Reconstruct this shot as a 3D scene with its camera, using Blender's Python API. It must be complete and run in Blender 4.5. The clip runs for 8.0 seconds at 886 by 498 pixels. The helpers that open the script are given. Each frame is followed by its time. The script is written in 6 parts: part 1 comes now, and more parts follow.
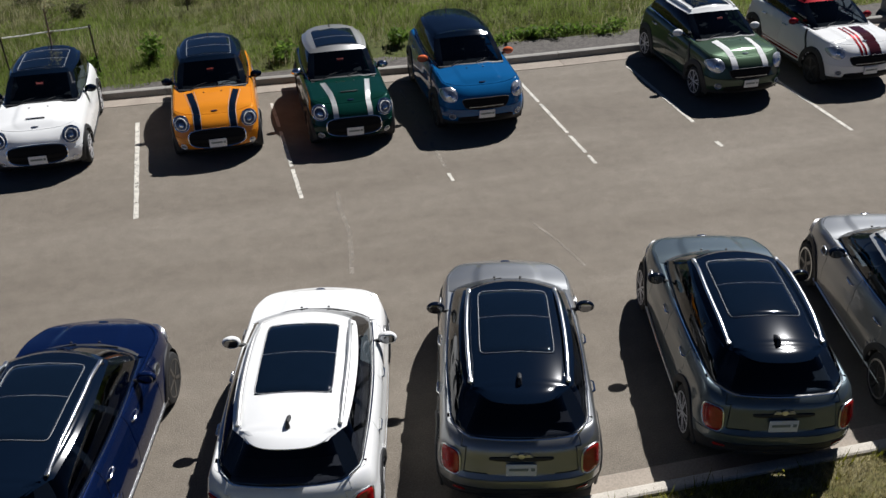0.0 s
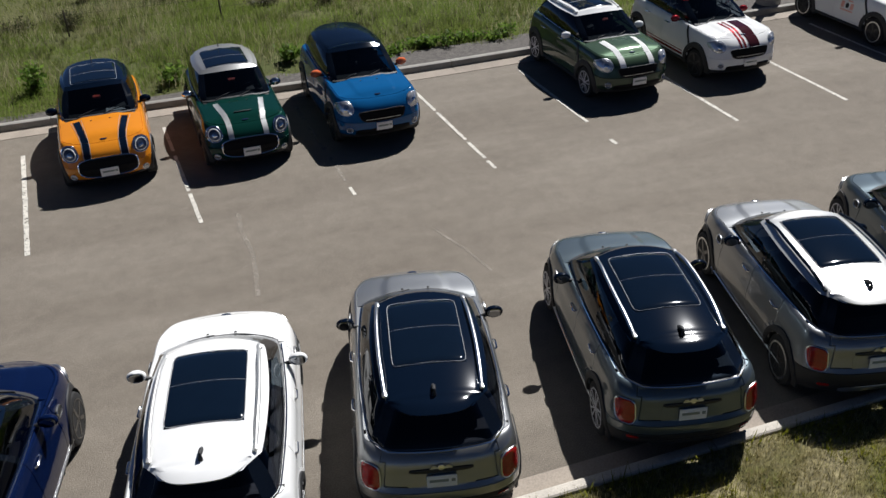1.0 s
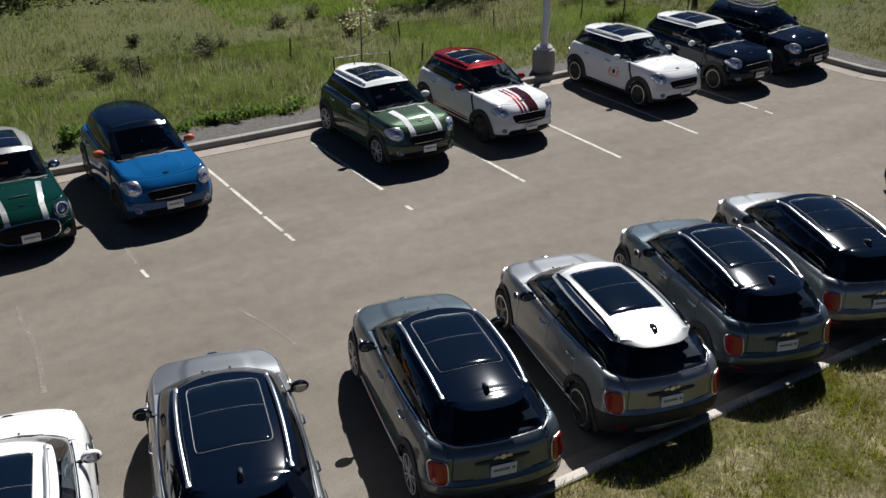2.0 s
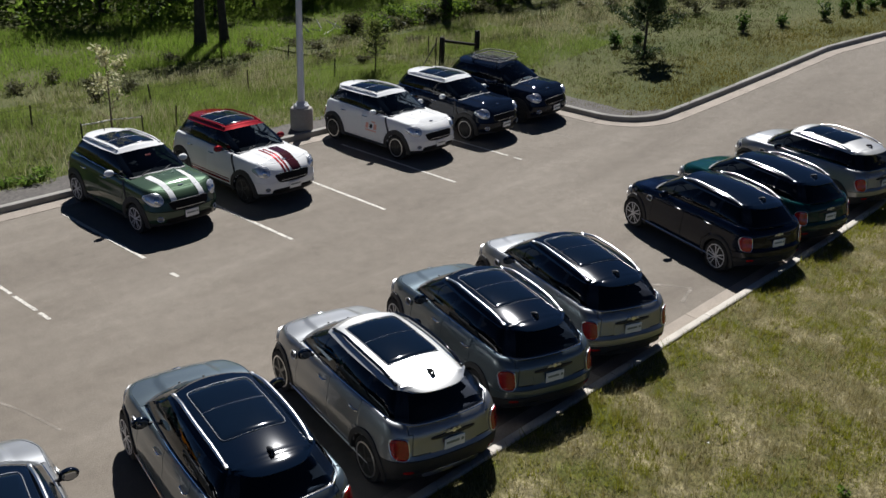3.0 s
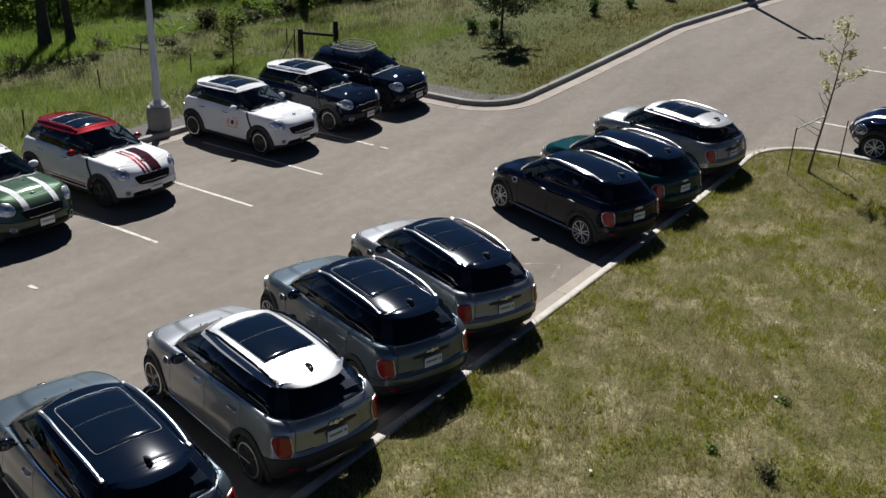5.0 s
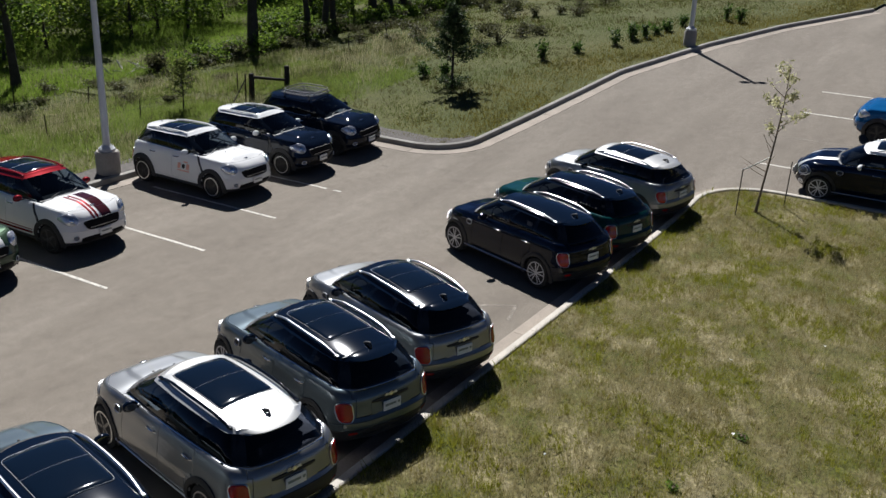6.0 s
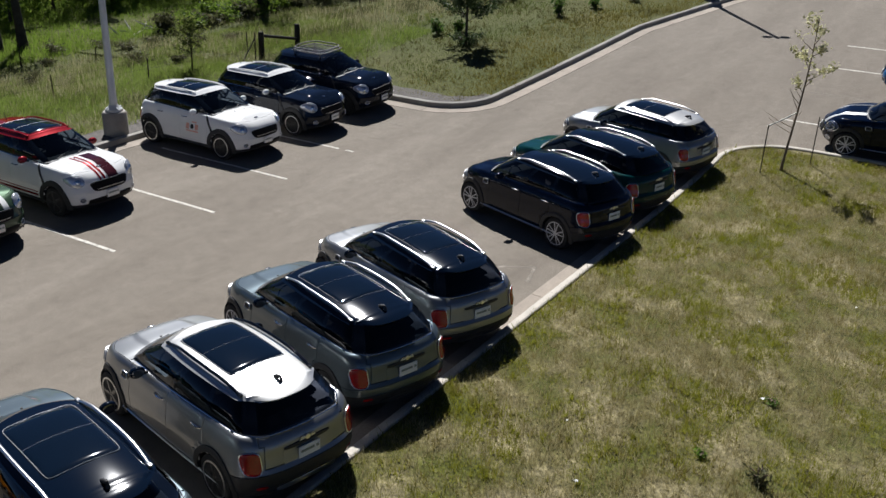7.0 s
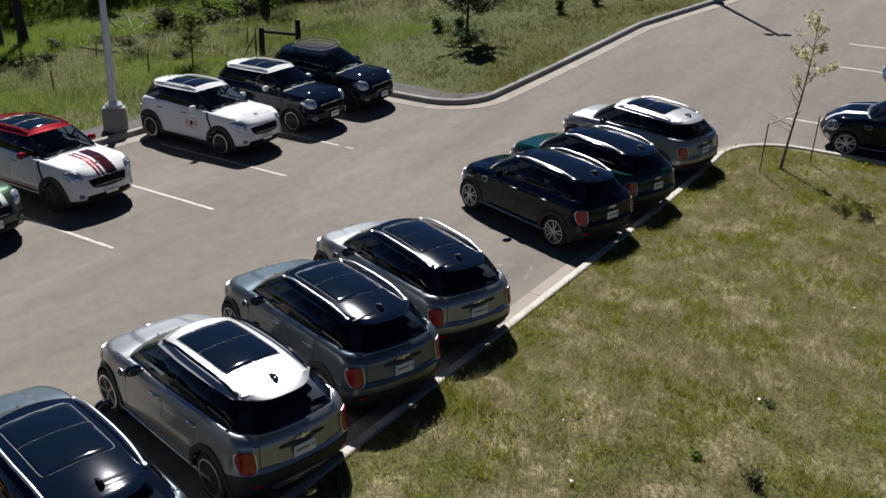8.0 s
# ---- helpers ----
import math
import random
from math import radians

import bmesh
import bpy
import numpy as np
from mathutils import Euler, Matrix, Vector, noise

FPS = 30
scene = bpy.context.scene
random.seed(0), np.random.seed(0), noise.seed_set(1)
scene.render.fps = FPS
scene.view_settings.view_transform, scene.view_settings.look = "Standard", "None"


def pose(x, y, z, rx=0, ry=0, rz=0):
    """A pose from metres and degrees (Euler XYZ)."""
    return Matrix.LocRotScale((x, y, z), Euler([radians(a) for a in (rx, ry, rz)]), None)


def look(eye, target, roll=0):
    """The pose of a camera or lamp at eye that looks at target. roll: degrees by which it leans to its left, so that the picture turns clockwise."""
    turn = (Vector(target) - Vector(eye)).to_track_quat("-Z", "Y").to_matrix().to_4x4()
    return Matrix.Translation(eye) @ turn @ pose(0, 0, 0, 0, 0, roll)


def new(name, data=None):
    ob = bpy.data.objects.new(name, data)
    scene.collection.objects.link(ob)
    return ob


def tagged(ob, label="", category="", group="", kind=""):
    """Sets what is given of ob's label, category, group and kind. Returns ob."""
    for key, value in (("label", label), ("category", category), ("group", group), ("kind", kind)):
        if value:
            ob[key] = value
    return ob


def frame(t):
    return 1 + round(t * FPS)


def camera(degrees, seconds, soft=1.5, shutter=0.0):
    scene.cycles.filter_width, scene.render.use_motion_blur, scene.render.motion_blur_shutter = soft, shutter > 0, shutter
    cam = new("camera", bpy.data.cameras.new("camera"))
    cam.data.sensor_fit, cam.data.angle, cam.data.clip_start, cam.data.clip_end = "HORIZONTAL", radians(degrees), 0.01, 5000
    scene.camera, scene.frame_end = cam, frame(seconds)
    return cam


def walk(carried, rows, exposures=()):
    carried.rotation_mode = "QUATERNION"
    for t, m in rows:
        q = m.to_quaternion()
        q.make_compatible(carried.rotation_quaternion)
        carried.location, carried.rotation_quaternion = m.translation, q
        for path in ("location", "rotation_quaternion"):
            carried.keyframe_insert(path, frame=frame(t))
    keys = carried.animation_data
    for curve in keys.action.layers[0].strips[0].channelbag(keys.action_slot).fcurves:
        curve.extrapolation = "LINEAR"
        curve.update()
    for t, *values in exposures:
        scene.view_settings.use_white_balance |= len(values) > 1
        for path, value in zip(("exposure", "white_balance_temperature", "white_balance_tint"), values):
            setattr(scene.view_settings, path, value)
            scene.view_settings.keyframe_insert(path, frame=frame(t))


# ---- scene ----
cam = camera(50.2, 8.0)
PATH = [
    (0, (2.125, -15.048, 7.857), (2.488, -13.375, 6.823), -1.4),
    (0.3, (2.133, -15.012, 7.838), (2.561, -13.355, 6.803), -2.14),
    (0.5, (2.138, -15.015, 7.822), (2.599, -13.365, 6.79), -2.4),
    (1, (2.188, -15.017, 7.869), (2.738, -13.388, 6.847), -2.2),
    (1.3, (2.239, -14.990, 7.857), (2.870, -13.376, 6.858), -1.68),
    (1.5, (2.255, -15.001, 7.863), (2.962, -13.405, 6.887), -1.2),
    (1.8, (2.259, -14.997, 7.857), (3.109, -13.445, 6.927), -0.33),
    (2, (2.271, -15.02, 7.838), (3.22, -13.506, 6.94), 0.2),
    (2.2, (2.241, -15.035, 7.844), (3.29, -13.571, 6.976), 0.8),
    (3.3, (2.186, -15.078, 7.888), (3.606, -13.899, 7.115), 1.9),
    (3.5, (2.219, -15.086, 7.887), (3.669, -13.945, 7.114), 1.7),
    (4, (2.192, -15.12, 7.885), (3.684, -14.043, 7.101), 1.6),
    (5.3, (2.182, -15.111, 7.880), (3.698, -14.077, 7.084), 1.65),
    (5.5, (2.212, -15.099, 7.894), (3.726, -14.066, 7.094), 1.6),
    (5.6, (2.166, -14.98, 7.833), (3.754, -14.034, 7.07), 3.6),
    (5.8, (2.133, -15.002, 7.87), (3.723, -14.049, 7.119), 2.97),
    (6, (2.14, -15.012, 7.826), (3.741, -14.043, 7.12), 2.2),
    (6.2, (2.219, -14.942, 7.739), (3.833, -13.953, 7.095), 1.81),
    (6.3, (2.282, -14.86, 7.688), (3.897, -13.865, 7.053), 1.67),
    (6.5, (2.451, -14.735, 7.614), (4.048, -13.742, 6.934), 1.6),
    (6.7, (2.535, -14.688, 7.579), (4.109, -13.705, 6.834), 1.55),
    (6.8, (2.538, -14.681, 7.572), (4.109, -13.701, 6.814), 1.62),
    (7, (2.564, -14.69, 7.562), (4.126, -13.715, 6.783), 1.6),
    (7.5, (2.613, -14.704, 7.579), (4.175, -13.726, 6.8), 1.7),
    (8, (2.623, -14.736, 7.619), (4.18, -13.76, 6.83), 1.8),
]
walk(cam, [(t, look(eye, target, roll)) for t, eye, target, roll in PATH], [(0, 0.2, 6050, 10), (2, 0.3, 6050, 10), (5.5, 0.4, 6000, 10), (8, 0.42, 6000, 10)])

# world axes: x along the aisle, y across it towards the meadow; 0 is the end of a bay line
# ---------------------------------------------------------------- light
SUN_UP, SUN_TURN = 48.0, 46.5
world = bpy.data.worlds.new("sky")
scene.world = world
world.use_nodes = True
wn = world.node_tree
sky = wn.nodes.new("ShaderNodeTexSky")
sky.sky_type, sky.sun_disc = "NISHITA", False
sky.sun_elevation, sky.sun_rotation = radians(SUN_UP), radians(SUN_TURN)
sky.altitude, sky.dust_density, sky.air_density, sky.ozone_density = 2500, 0.0, 0.3, 5.0
wn.nodes["Background"].inputs["Strength"].default_value = 0.05
wn.links.new(sky.outputs["Color"], wn.nodes["Background"].inputs["Color"])
sun = new("sun", bpy.data.lights.new("sun", "SUN"))
sun.data.energy, sun.data.angle, sun.data.color = 5.4, radians(0.53), (1.0, 0.95, 0.89)
sdir = Vector((math.sin(radians(SUN_TURN)) * math.cos(radians(SUN_UP)), math.cos(radians(SUN_TURN)) * math.cos(radians(SUN_UP)), math.sin(radians(SUN_UP))))
sun.matrix_world = look(sdir * 60 + Vector((10, 0, 0)), (10, 0, 0))


# ---------------------------------------------------------------- materials
def nodes_of(m):
    t = m.node_tree
    return t, t.nodes, t.links, t.nodes["Principled BSDF"]


def mat(name, color, rough=0.5, metal=0.0, coat=0.0, vary=0.12, scale=6.0, fine=60.0, bump=0.0, bump_scale=80.0, rnd=0.0, spec=0.5):
    """A procedural surface: two scales of variation in colour, optional relief and a shift per object."""
    m = bpy.data.materials.new(name)
    m.use_nodes = True
    t, n, l, b = nodes_of(m)
    b.inputs["Roughness"].default_value, b.inputs["Metallic"].default_value = rough, metal
    b.inputs["Coat Weight"].default_value, b.inputs["Coat Roughness"].default_value = coat, 0.06
    b.inputs["Specular IOR Level"].default_value = spec
    co = n.new("ShaderNodeTexCoord")
    a = n.new("ShaderNodeTexNoise")
    a.inputs["Scale"].default_value, a.inputs["Detail"].default_value = scale, 3
    f = n.new("ShaderNodeTexNoise")
    f.inputs["Scale"].default_value, f.inputs["Detail"].default_value = fine, 2
    l.new(co.outputs["Object"], a.inputs["Vector"]), l.new(co.outputs["Object"], f.inputs["Vector"])
    add = n.new("ShaderNodeMath")
    add.operation = "ADD"
    l.new(a.outputs["Fac"], add.inputs[0]), l.new(f.outputs["Fac"], add.inputs[1])
    rng = n.new("ShaderNodeMapRange")
    rng.inputs["From Min"].default_value, rng.inputs["From Max"].default_value = 0.7, 1.3
    rng.inputs["To Min"].default_value, rng.inputs["To Max"].default_value = 1 - vary, 1 + vary
    l.new(add.outputs[0], rng.inputs["Value"])
    hsv = n.new("ShaderNodeHueSaturation")
    hsv.inputs["Color"].default_value = (*color, 1)
    if rnd:
        oi = n.new("ShaderNodeObjectInfo")
        mr = n.new("ShaderNodeMapRange")
        mr.inputs["To Min"].default_value, mr.inputs["To Max"].default_value = 1 - rnd, 1 + rnd
        mul = n.new("ShaderNodeMath")
        mul.operation = "MULTIPLY"
        l.new(oi.outputs["Random"], mr.inputs["Value"])
        l.new(mr.outputs[0], mul.inputs[0]), l.new(rng.outputs[0], mul.inputs[1]), l.new(mul.outputs[0], hsv.inputs["Value"])
    else:
        l.new(rng.outputs[0], hsv.inputs["Value"])
    l.new(hsv.outputs[0], b.inputs["Base Color"])
    if bump:
        bn = n.new("ShaderNodeTexNoise")
        bn.inputs["Scale"].default_value, bn.inputs["Detail"].default_value = bump_scale, 4
        l.new(co.outputs["Object"], bn.inputs["Vector"])
        bp = n.new("ShaderNodeBump")
        bp.inputs["Strength"].default_value, bp.inputs["Distance"].default_value = bump, 0.01
        l.new(bn.outputs["Fac"], bp.inputs["Height"]), l.new(bp.outputs[0], b.inputs["Normal"])
    return m


def paint(name, color, metal=0.0, rough=0.35):
    """Car paint: base with fine flakes under a clear coat, with a little dust."""
    m = mat(name, color, rough, metal, 1.0, 0.04, 3.0, 900.0, spec=0.0)
    m.node_tree.nodes["Principled BSDF"].inputs["Coat Roughness"].default_value = 0.09 if max(color) < 0.018 else 0.06
    m.node_tree.nodes["Principled BSDF"].inputs["Coat IOR"].default_value = 1.38 if max(color) < 0.05 else 1.5
    return m


def glass_mat(name, tint, gloss=1.5):
    m = bpy.data.materials.new(name)
    m.use_nodes = True
    t, n, l, b = nodes_of(m)
    n.remove(b)
    tr, gl, mix, fr = n.new("ShaderNodeBsdfTransparent"), n.new("ShaderNodeBsdfGlossy"), n.new("ShaderNodeMixShader"), n.new("ShaderNodeFresnel")
    tr.inputs["Color"].default_value = (*tint, 1)
    gl.inputs["Roughness"].default_value, fr.inputs["IOR"].default_value = 0.02, gloss
    l.new(fr.outputs[0], mix.inputs[0]), l.new(tr.outputs[0], mix.inputs[1]), l.new(gl.outputs[0], mix.inputs[2])
    l.new(mix.outputs[0], n["Material Output"].inputs["Surface"])
    return m


def ground_mat(name, stops, scale, stretch=(1, 1, 1), rough=0.95, bump=0.4, fine=25.0, fine_amount=0.35, speck=0.0, mid=0.0):
    """Large mottled ground: a broad noise through a ramp, times fine grain."""
    m = bpy.data.materials.new(name)
    m.use_nodes = True
    t, n, l, b = nodes_of(m)
    b.inputs["Roughness"].default_value, b.inputs["Specular IOR Level"].default_value = rough, 0.3
    co, mp = n.new("ShaderNodeTexCoord"), n.new("ShaderNodeMapping")
    mp.inputs["Scale"].default_value = stretch
    l.new(co.outputs["Object"], mp.inputs["Vector"])
    a = n.new("ShaderNodeTexNoise")
    a.inputs["Scale"].default_value, a.inputs["Detail"].default_value, a.inputs["Roughness"].default_value = scale, 6, 0.62
    l.new(mp.outputs[0], a.inputs["Vector"])
    ramp = n.new("ShaderNodeValToRGB")
    els = ramp.color_ramp.elements
    for k, (p, c) in enumerate(stops):
        e = els[k] if k < 2 else els.new(p)
        e.position, e.color = p, (*c, 1)
    l.new(a.outputs["Fac"], ramp.inputs["Fac"])
    f = n.new("ShaderNodeTexNoise")
    f.inputs["Scale"].default_value, f.inputs["Detail"].default_value = fine, 4
    l.new(co.outputs["Object"], f.inputs["Vector"])
    mr = n.new("ShaderNodeMapRange")
    mr.inputs["From Min"].default_value, mr.inputs["From Max"].default_value = 0.3, 0.7
    mr.inputs["To Min"].default_value, mr.inputs["To Max"].default_value = 1 - fine_amount, 1 + fine_amount
    l.new(f.outputs["Fac"], mr.inputs["Value"])
    hsv = n.new("ShaderNodeHueSaturation")
    l.new(ramp.outputs[0], hsv.inputs["Color"]), l.new(mr.outputs[0], hsv.inputs["Value"])
    out = hsv.outputs[0]
    if mid:
        g = n.new("ShaderNodeTexNoise")
        g.inputs["Scale"].default_value, g.inputs["Detail"].default_value, g.inputs["Roughness"].default_value = 3.2, 5, 0.7
        l.new(co.outputs["Object"], g.inputs["Vector"])
        gr = n.new("ShaderNodeMapRange")
        gr.inputs["From Min"].default_value, gr.inputs["From Max"].default_value = 0.35, 0.65
        gr.inputs["To Min"].default_value, gr.inputs["To Max"].default_value = 1 - mid, 1 + mid
        l.new(g.outputs["Fac"], gr.inputs["Value"])
        h2 = n.new("ShaderNodeHueSaturation")
        l.new(out, h2.inputs["Color"]), l.new(gr.outputs[0], h2.inputs["Value"])
        out = h2.outputs[0]
    if speck:
        v = n.new("ShaderNodeTexNoise")
        v.inputs["Scale"].default_value, v.inputs["Detail"].default_value = 90, 1
        l.new(co.outputs["Object"], v.inputs["Vector"])
        th = n.new("ShaderNodeMapRange")
        th.inputs["From Min"].default_value, th.inputs["From Max"].default_value = 0.68, 0.76
        th.inputs["To Max"].default_value = speck
        l.new(v.outputs["Fac"], th.inputs["Value"])
        mx = n.new("ShaderNodeMix")
        mx.data_type = "RGBA"
        mx.inputs[7].default_value = (0.5, 0.46, 0.4, 1)
        l.new(th.outputs[0], mx.inputs[0]), l.new(out, mx.inputs[6])
        out = mx.outputs[2]
    l.new(out, b.inputs["Base Color"])
    bp = n.new("ShaderNodeBump")
    bp.inputs["Strength"].default_value, bp.inputs["Distance"].default_value = bump, 0.02
    l.new(f.outputs["Fac"], bp.inputs["Height"]), l.new(bp.outputs[0], b.inputs["Normal"])
    return m


def leaf_mat(name, dark, light, rough=0.6, glow=0.35):
    """Foliage: colour shifts leaf by leaf; some light passes through."""
    m = bpy.data.materials.new(name)
    m.use_nodes = True
    t, n, l, b = nodes_of(m)
    b.inputs["Roughness"].default_value, b.inputs["Specular IOR Level"].default_value = rough, 0.25
    g = n.new("ShaderNodeNewGeometry")
    ramp = n.new("ShaderNodeValToRGB")
    ramp.color_ramp.elements[0].color, ramp.color_ramp.elements[1].color = (*dark, 1), (*light, 1)
    l.new(g.outputs["Random Per Island"], ramp.inputs["Fac"])
    l.new(ramp.outputs[0], b.inputs["Base Color"])
    ts, mix = n.new("ShaderNodeBsdfTranslucent"), n.new("ShaderNodeMixShader")
    l.new(ramp.outputs[0], ts.inputs["Color"])
    mix.inputs[0].default_value = glow
    l.new(b.outputs[0], mix.inputs[1]), l.new(ts.outputs[0], mix.inputs[2])
    l.new(mix.outputs[0], n["Material Output"].inputs["Surface"])
    return m


def worn_mat(name, color, lo, hi, scale=9.0):
    """Thin paint on asphalt, rubbed away in irregular spots."""
    m = mat(name, color, 0.85, vary=0.22, scale=4, fine=50)
    t, n, l, b = nodes_of(m)
    co, a, mr = n.new("ShaderNodeTexCoord"), n.new("ShaderNodeTexNoise"), n.new("ShaderNodeMapRange")
    a.inputs["Scale"].default_value, a.inputs["Detail"].default_value, a.inputs["Roughness"].default_value = scale, 6, 0.7
    l.new(co.outputs["Object"], a.inputs["Vector"]), l.new(a.outputs["Fac"], mr.inputs["Value"])
    mr.inputs["From Min"].default_value, mr.inputs["From Max"].default_value = lo, hi
    tr, mix = n.new("ShaderNodeBsdfTransparent"), n.new("ShaderNodeMixShader")
    l.new(mr.outputs[0], mix.inputs[0]), l.new(tr.outputs[0], mix.inputs[1]), l.new(b.outputs[0], mix.inputs[2])
    l.new(mix.outputs[0], n["Material Output"].inputs["Surface"])
    return m


ASPHALT = ground_mat("asphalt", [(0.25, (0.146, 0.124, 0.098)), (0.78, (0.232, 0.203, 0.165)), (0.5, (0.184, 0.159, 0.127))], 0.45, (0.3, 1.5, 1), 0.9, 0.4, 60, 0.3, 0.6, mid=0.09)
CONCRETE = mat("concrete", (0.49, 0.45, 0.385), 0.9, vary=0.18, scale=2.5, fine=40, bump=0.3, rnd=0.08)
KERB_GREY = mat("kerb_concrete", (0.3, 0.283, 0.252), 0.9, vary=0.18, scale=2.0, fine=40, bump=0.3, rnd=0.08)
LINE_WHITE = worn_mat("line_paint", (0.58, 0.55, 0.48), 0.33, 0.47, 14.0)
LINE_WORN = worn_mat("worn_line_paint", (0.42, 0.38, 0.32), 0.45, 0.75)
SCUFF = worn_mat("tyre_scuff", (0.34, 0.3, 0.25), 0.34, 0.8, 4.0)
GUTTER = mat("gutter_concrete", (0.31, 0.265, 0.215), 0.9, vary=0.2, scale=1.6, fine=40, bump=0.3, rnd=0.1)
SEAL = mat("roof_seal", (0.3, 0.3, 0.3), 0.5, vary=0.05)
GRAVEL = mat("gravel", (0.1, 0.09, 0.08), 0.95, vary=0.45, scale=12, fine=70, bump=0.9, bump_scale=40)
FIELD = ground_mat("meadow_soil", [(0.3, (0.062, 0.076, 0.02)), (0.62, (0.092, 0.092, 0.03)), (0.75, (0.135, 0.12, 0.052))], 0.22, rough=1, fine=14, fine_amount=0.5)
LAWN = ground_mat("lawn_soil", [(0.36, (0.074, 0.08, 0.015)), (0.5, (0.125, 0.112, 0.045)), (0.6, (0.21, 0.182, 0.098))], 1.1, rough=1, fine=22, fine_amount=0.6, mid=0.22)
GRASS = leaf_mat("meadow_grass", (0.122, 0.178, 0.028), (0.235, 0.305, 0.068), glow=0.6)
GRASS_FAR = leaf_mat("far_meadow_grass", (0.098, 0.13, 0.028), (0.2, 0.225, 0.064), glow=0.6)
GRASS_BANK = leaf_mat("bank_grass", (0.06, 0.085, 0.016), (0.125, 0.15, 0.035), glow=0.6)
BANK_TUFT = leaf_mat("bank_tuft_grass", (0.06, 0.062, 0.018), (0.13, 0.118, 0.04), glow=0.5)
GRASS_DRY = leaf_mat("dry_grass", (0.28, 0.26, 0.12), (0.5, 0.46, 0.29), glow=0.4)
LAWN_BLADE = leaf_mat("lawn_grass", (0.145, 0.155, 0.011), (0.235, 0.235, 0.028), glow=0.65)
LAWN_STRAW = leaf_mat("lawn_straw", (0.2, 0.172, 0.068), (0.44, 0.385, 0.2), glow=0.5)
RUSSET = leaf_mat("russet_grass", (0.13, 0.115, 0.018), (0.21, 0.175, 0.035), glow=0.5)
OLIVE_TUFT = leaf_mat("olive_tuft_grass", (0.15, 0.125, 0.03), (0.25, 0.21, 0.065), glow=0.6)
LEAF = leaf_mat("tree_leaves", (0.03, 0.065, 0.008), (0.2, 0.29, 0.04), glow=0.55)
# yellow-green leaves, colour brightened to look sunlit at the shaded wood edge
LEAF_SUNLIT = leaf_mat("sunlit_leaves", (0.07, 0.125, 0.012), (0.32, 0.4, 0.06), glow=0.6)
LEAF_PALE = leaf_mat("pale_leaves", (0.36, 0.36, 0.16), (0.68, 0.64, 0.42), glow=0.55)
SAGE = leaf_mat("sage_leaves", (0.05, 0.055, 0.022), (0.14, 0.14, 0.065), glow=0.45)
LIME = leaf_mat("lush_grass", (0.115, 0.185, 0.022), (0.22, 0.31, 0.05), glow=0.6)
WEED = leaf_mat("weed_leaves", (0.085, 0.16, 0.02), (0.19, 0.28, 0.05), glow=0.6)
WEED_DARK = leaf_mat("dark_weed_leaves", (0.035, 0.075, 0.014), (0.1, 0.16, 0.032), glow=0.5)
NEEDLE = leaf_mat("pine_needles", (0.025, 0.045, 0.015), (0.085, 0.12, 0.045), glow=0.3)
BARK = mat("bark", (0.055, 0.045, 0.035), 0.95, vary=0.35, scale=4, fine=30, bump=0.8, bump_scale=20)
TWIG = mat("young_bark", (0.2, 0.15, 0.1), 0.9, vary=0.25, scale=6, fine=50, bump=0.4)
TIMBER = mat("dark_timber", (0.035, 0.028, 0.022), 0.9, vary=0.3, scale=5, fine=40, bump=0.5)
POST_STEEL = mat("rusty_steel", (0.05, 0.04, 0.03), 0.8, 0.3, vary=0.3, scale=10, fine=60)
POLE_GREY = mat("galvanised_pole", (0.6, 0.61, 0.62), 0.45, 0.1, vary=0.06, scale=2, fine=60)
STRAP = mat("white_strap", (0.75, 0.73, 0.66), 0.8, vary=0.08)
TYRE = mat("tyre_rubber", (0.018, 0.018, 0.018), 0.85, vary=0.2, bump=0.2)
PLASTIC = mat("black_plastic", (0.02, 0.02, 0.021), 0.6, vary=0.15, bump=0.1)
GLOSS_BLACK = mat("gloss_black", (0.004, 0.006, 0.010), 0.3, 0.0, 0.9, vary=0.05, fine=400, spec=0.0)
MIRROR = mat("mirror_glass", (0.25, 0.26, 0.28), 0.06, 1.0, vary=0.03)
GRILLE = mat("grille_black", (0.006, 0.006, 0.007), 0.7, vary=0.15, spec=0.2)
# dark glass; the blue in its base stands in for reflected sky
ROOF_GLASS = mat("roof_glass", (0.0035, 0.0082, 0.0175), 0.3, 0.0, 0.9, vary=0.05, fine=400, spec=0.0)
CHROME = mat("chrome", (0.82, 0.82, 0.8), 0.1, 1.0, vary=0.03)
SATIN = mat("satin_aluminium", (0.78, 0.78, 0.77), 0.28, 1.0, vary=0.04)
ALLOY = mat("alloy_silver", (0.66, 0.66, 0.67), 0.35, 0.3, vary=0.05)
ALLOY_BLACK = mat("alloy_black", (0.012, 0.012, 0.012), 0.3, 0.1, 0.5, vary=0.1)
BRAKE = mat("brake_steel", (0.25, 0.24, 0.23), 0.45, 0.8, vary=0.15)
PLATE_WHITE = mat("plate_white", (0.85, 0.84, 0.8), 0.5, vary=0.05)
PLATE_INK = mat("plate_ink", (0.25, 0.28, 0.24), 0.5, vary=0.05)
LAMP_RED = mat("lamp_red", (0.36, 0.008, 0.008), 0.2, 0, 0.5, vary=0.25, scale=25)
LAMP_CLEAR = mat("lamp_clear", (0.6, 0.62, 0.65), 0.12, 0.6, 1.0, vary=0.35, scale=22)
LAMP_DEEP = mat("lamp_lens", (0.07, 0.09, 0.14), 0.1, 0.3, 1.0, vary=0.4, scale=25)
SEAT = mat("seat_fabric", (0.03, 0.028, 0.026), 0.85, vary=0.2, bump=0.2)
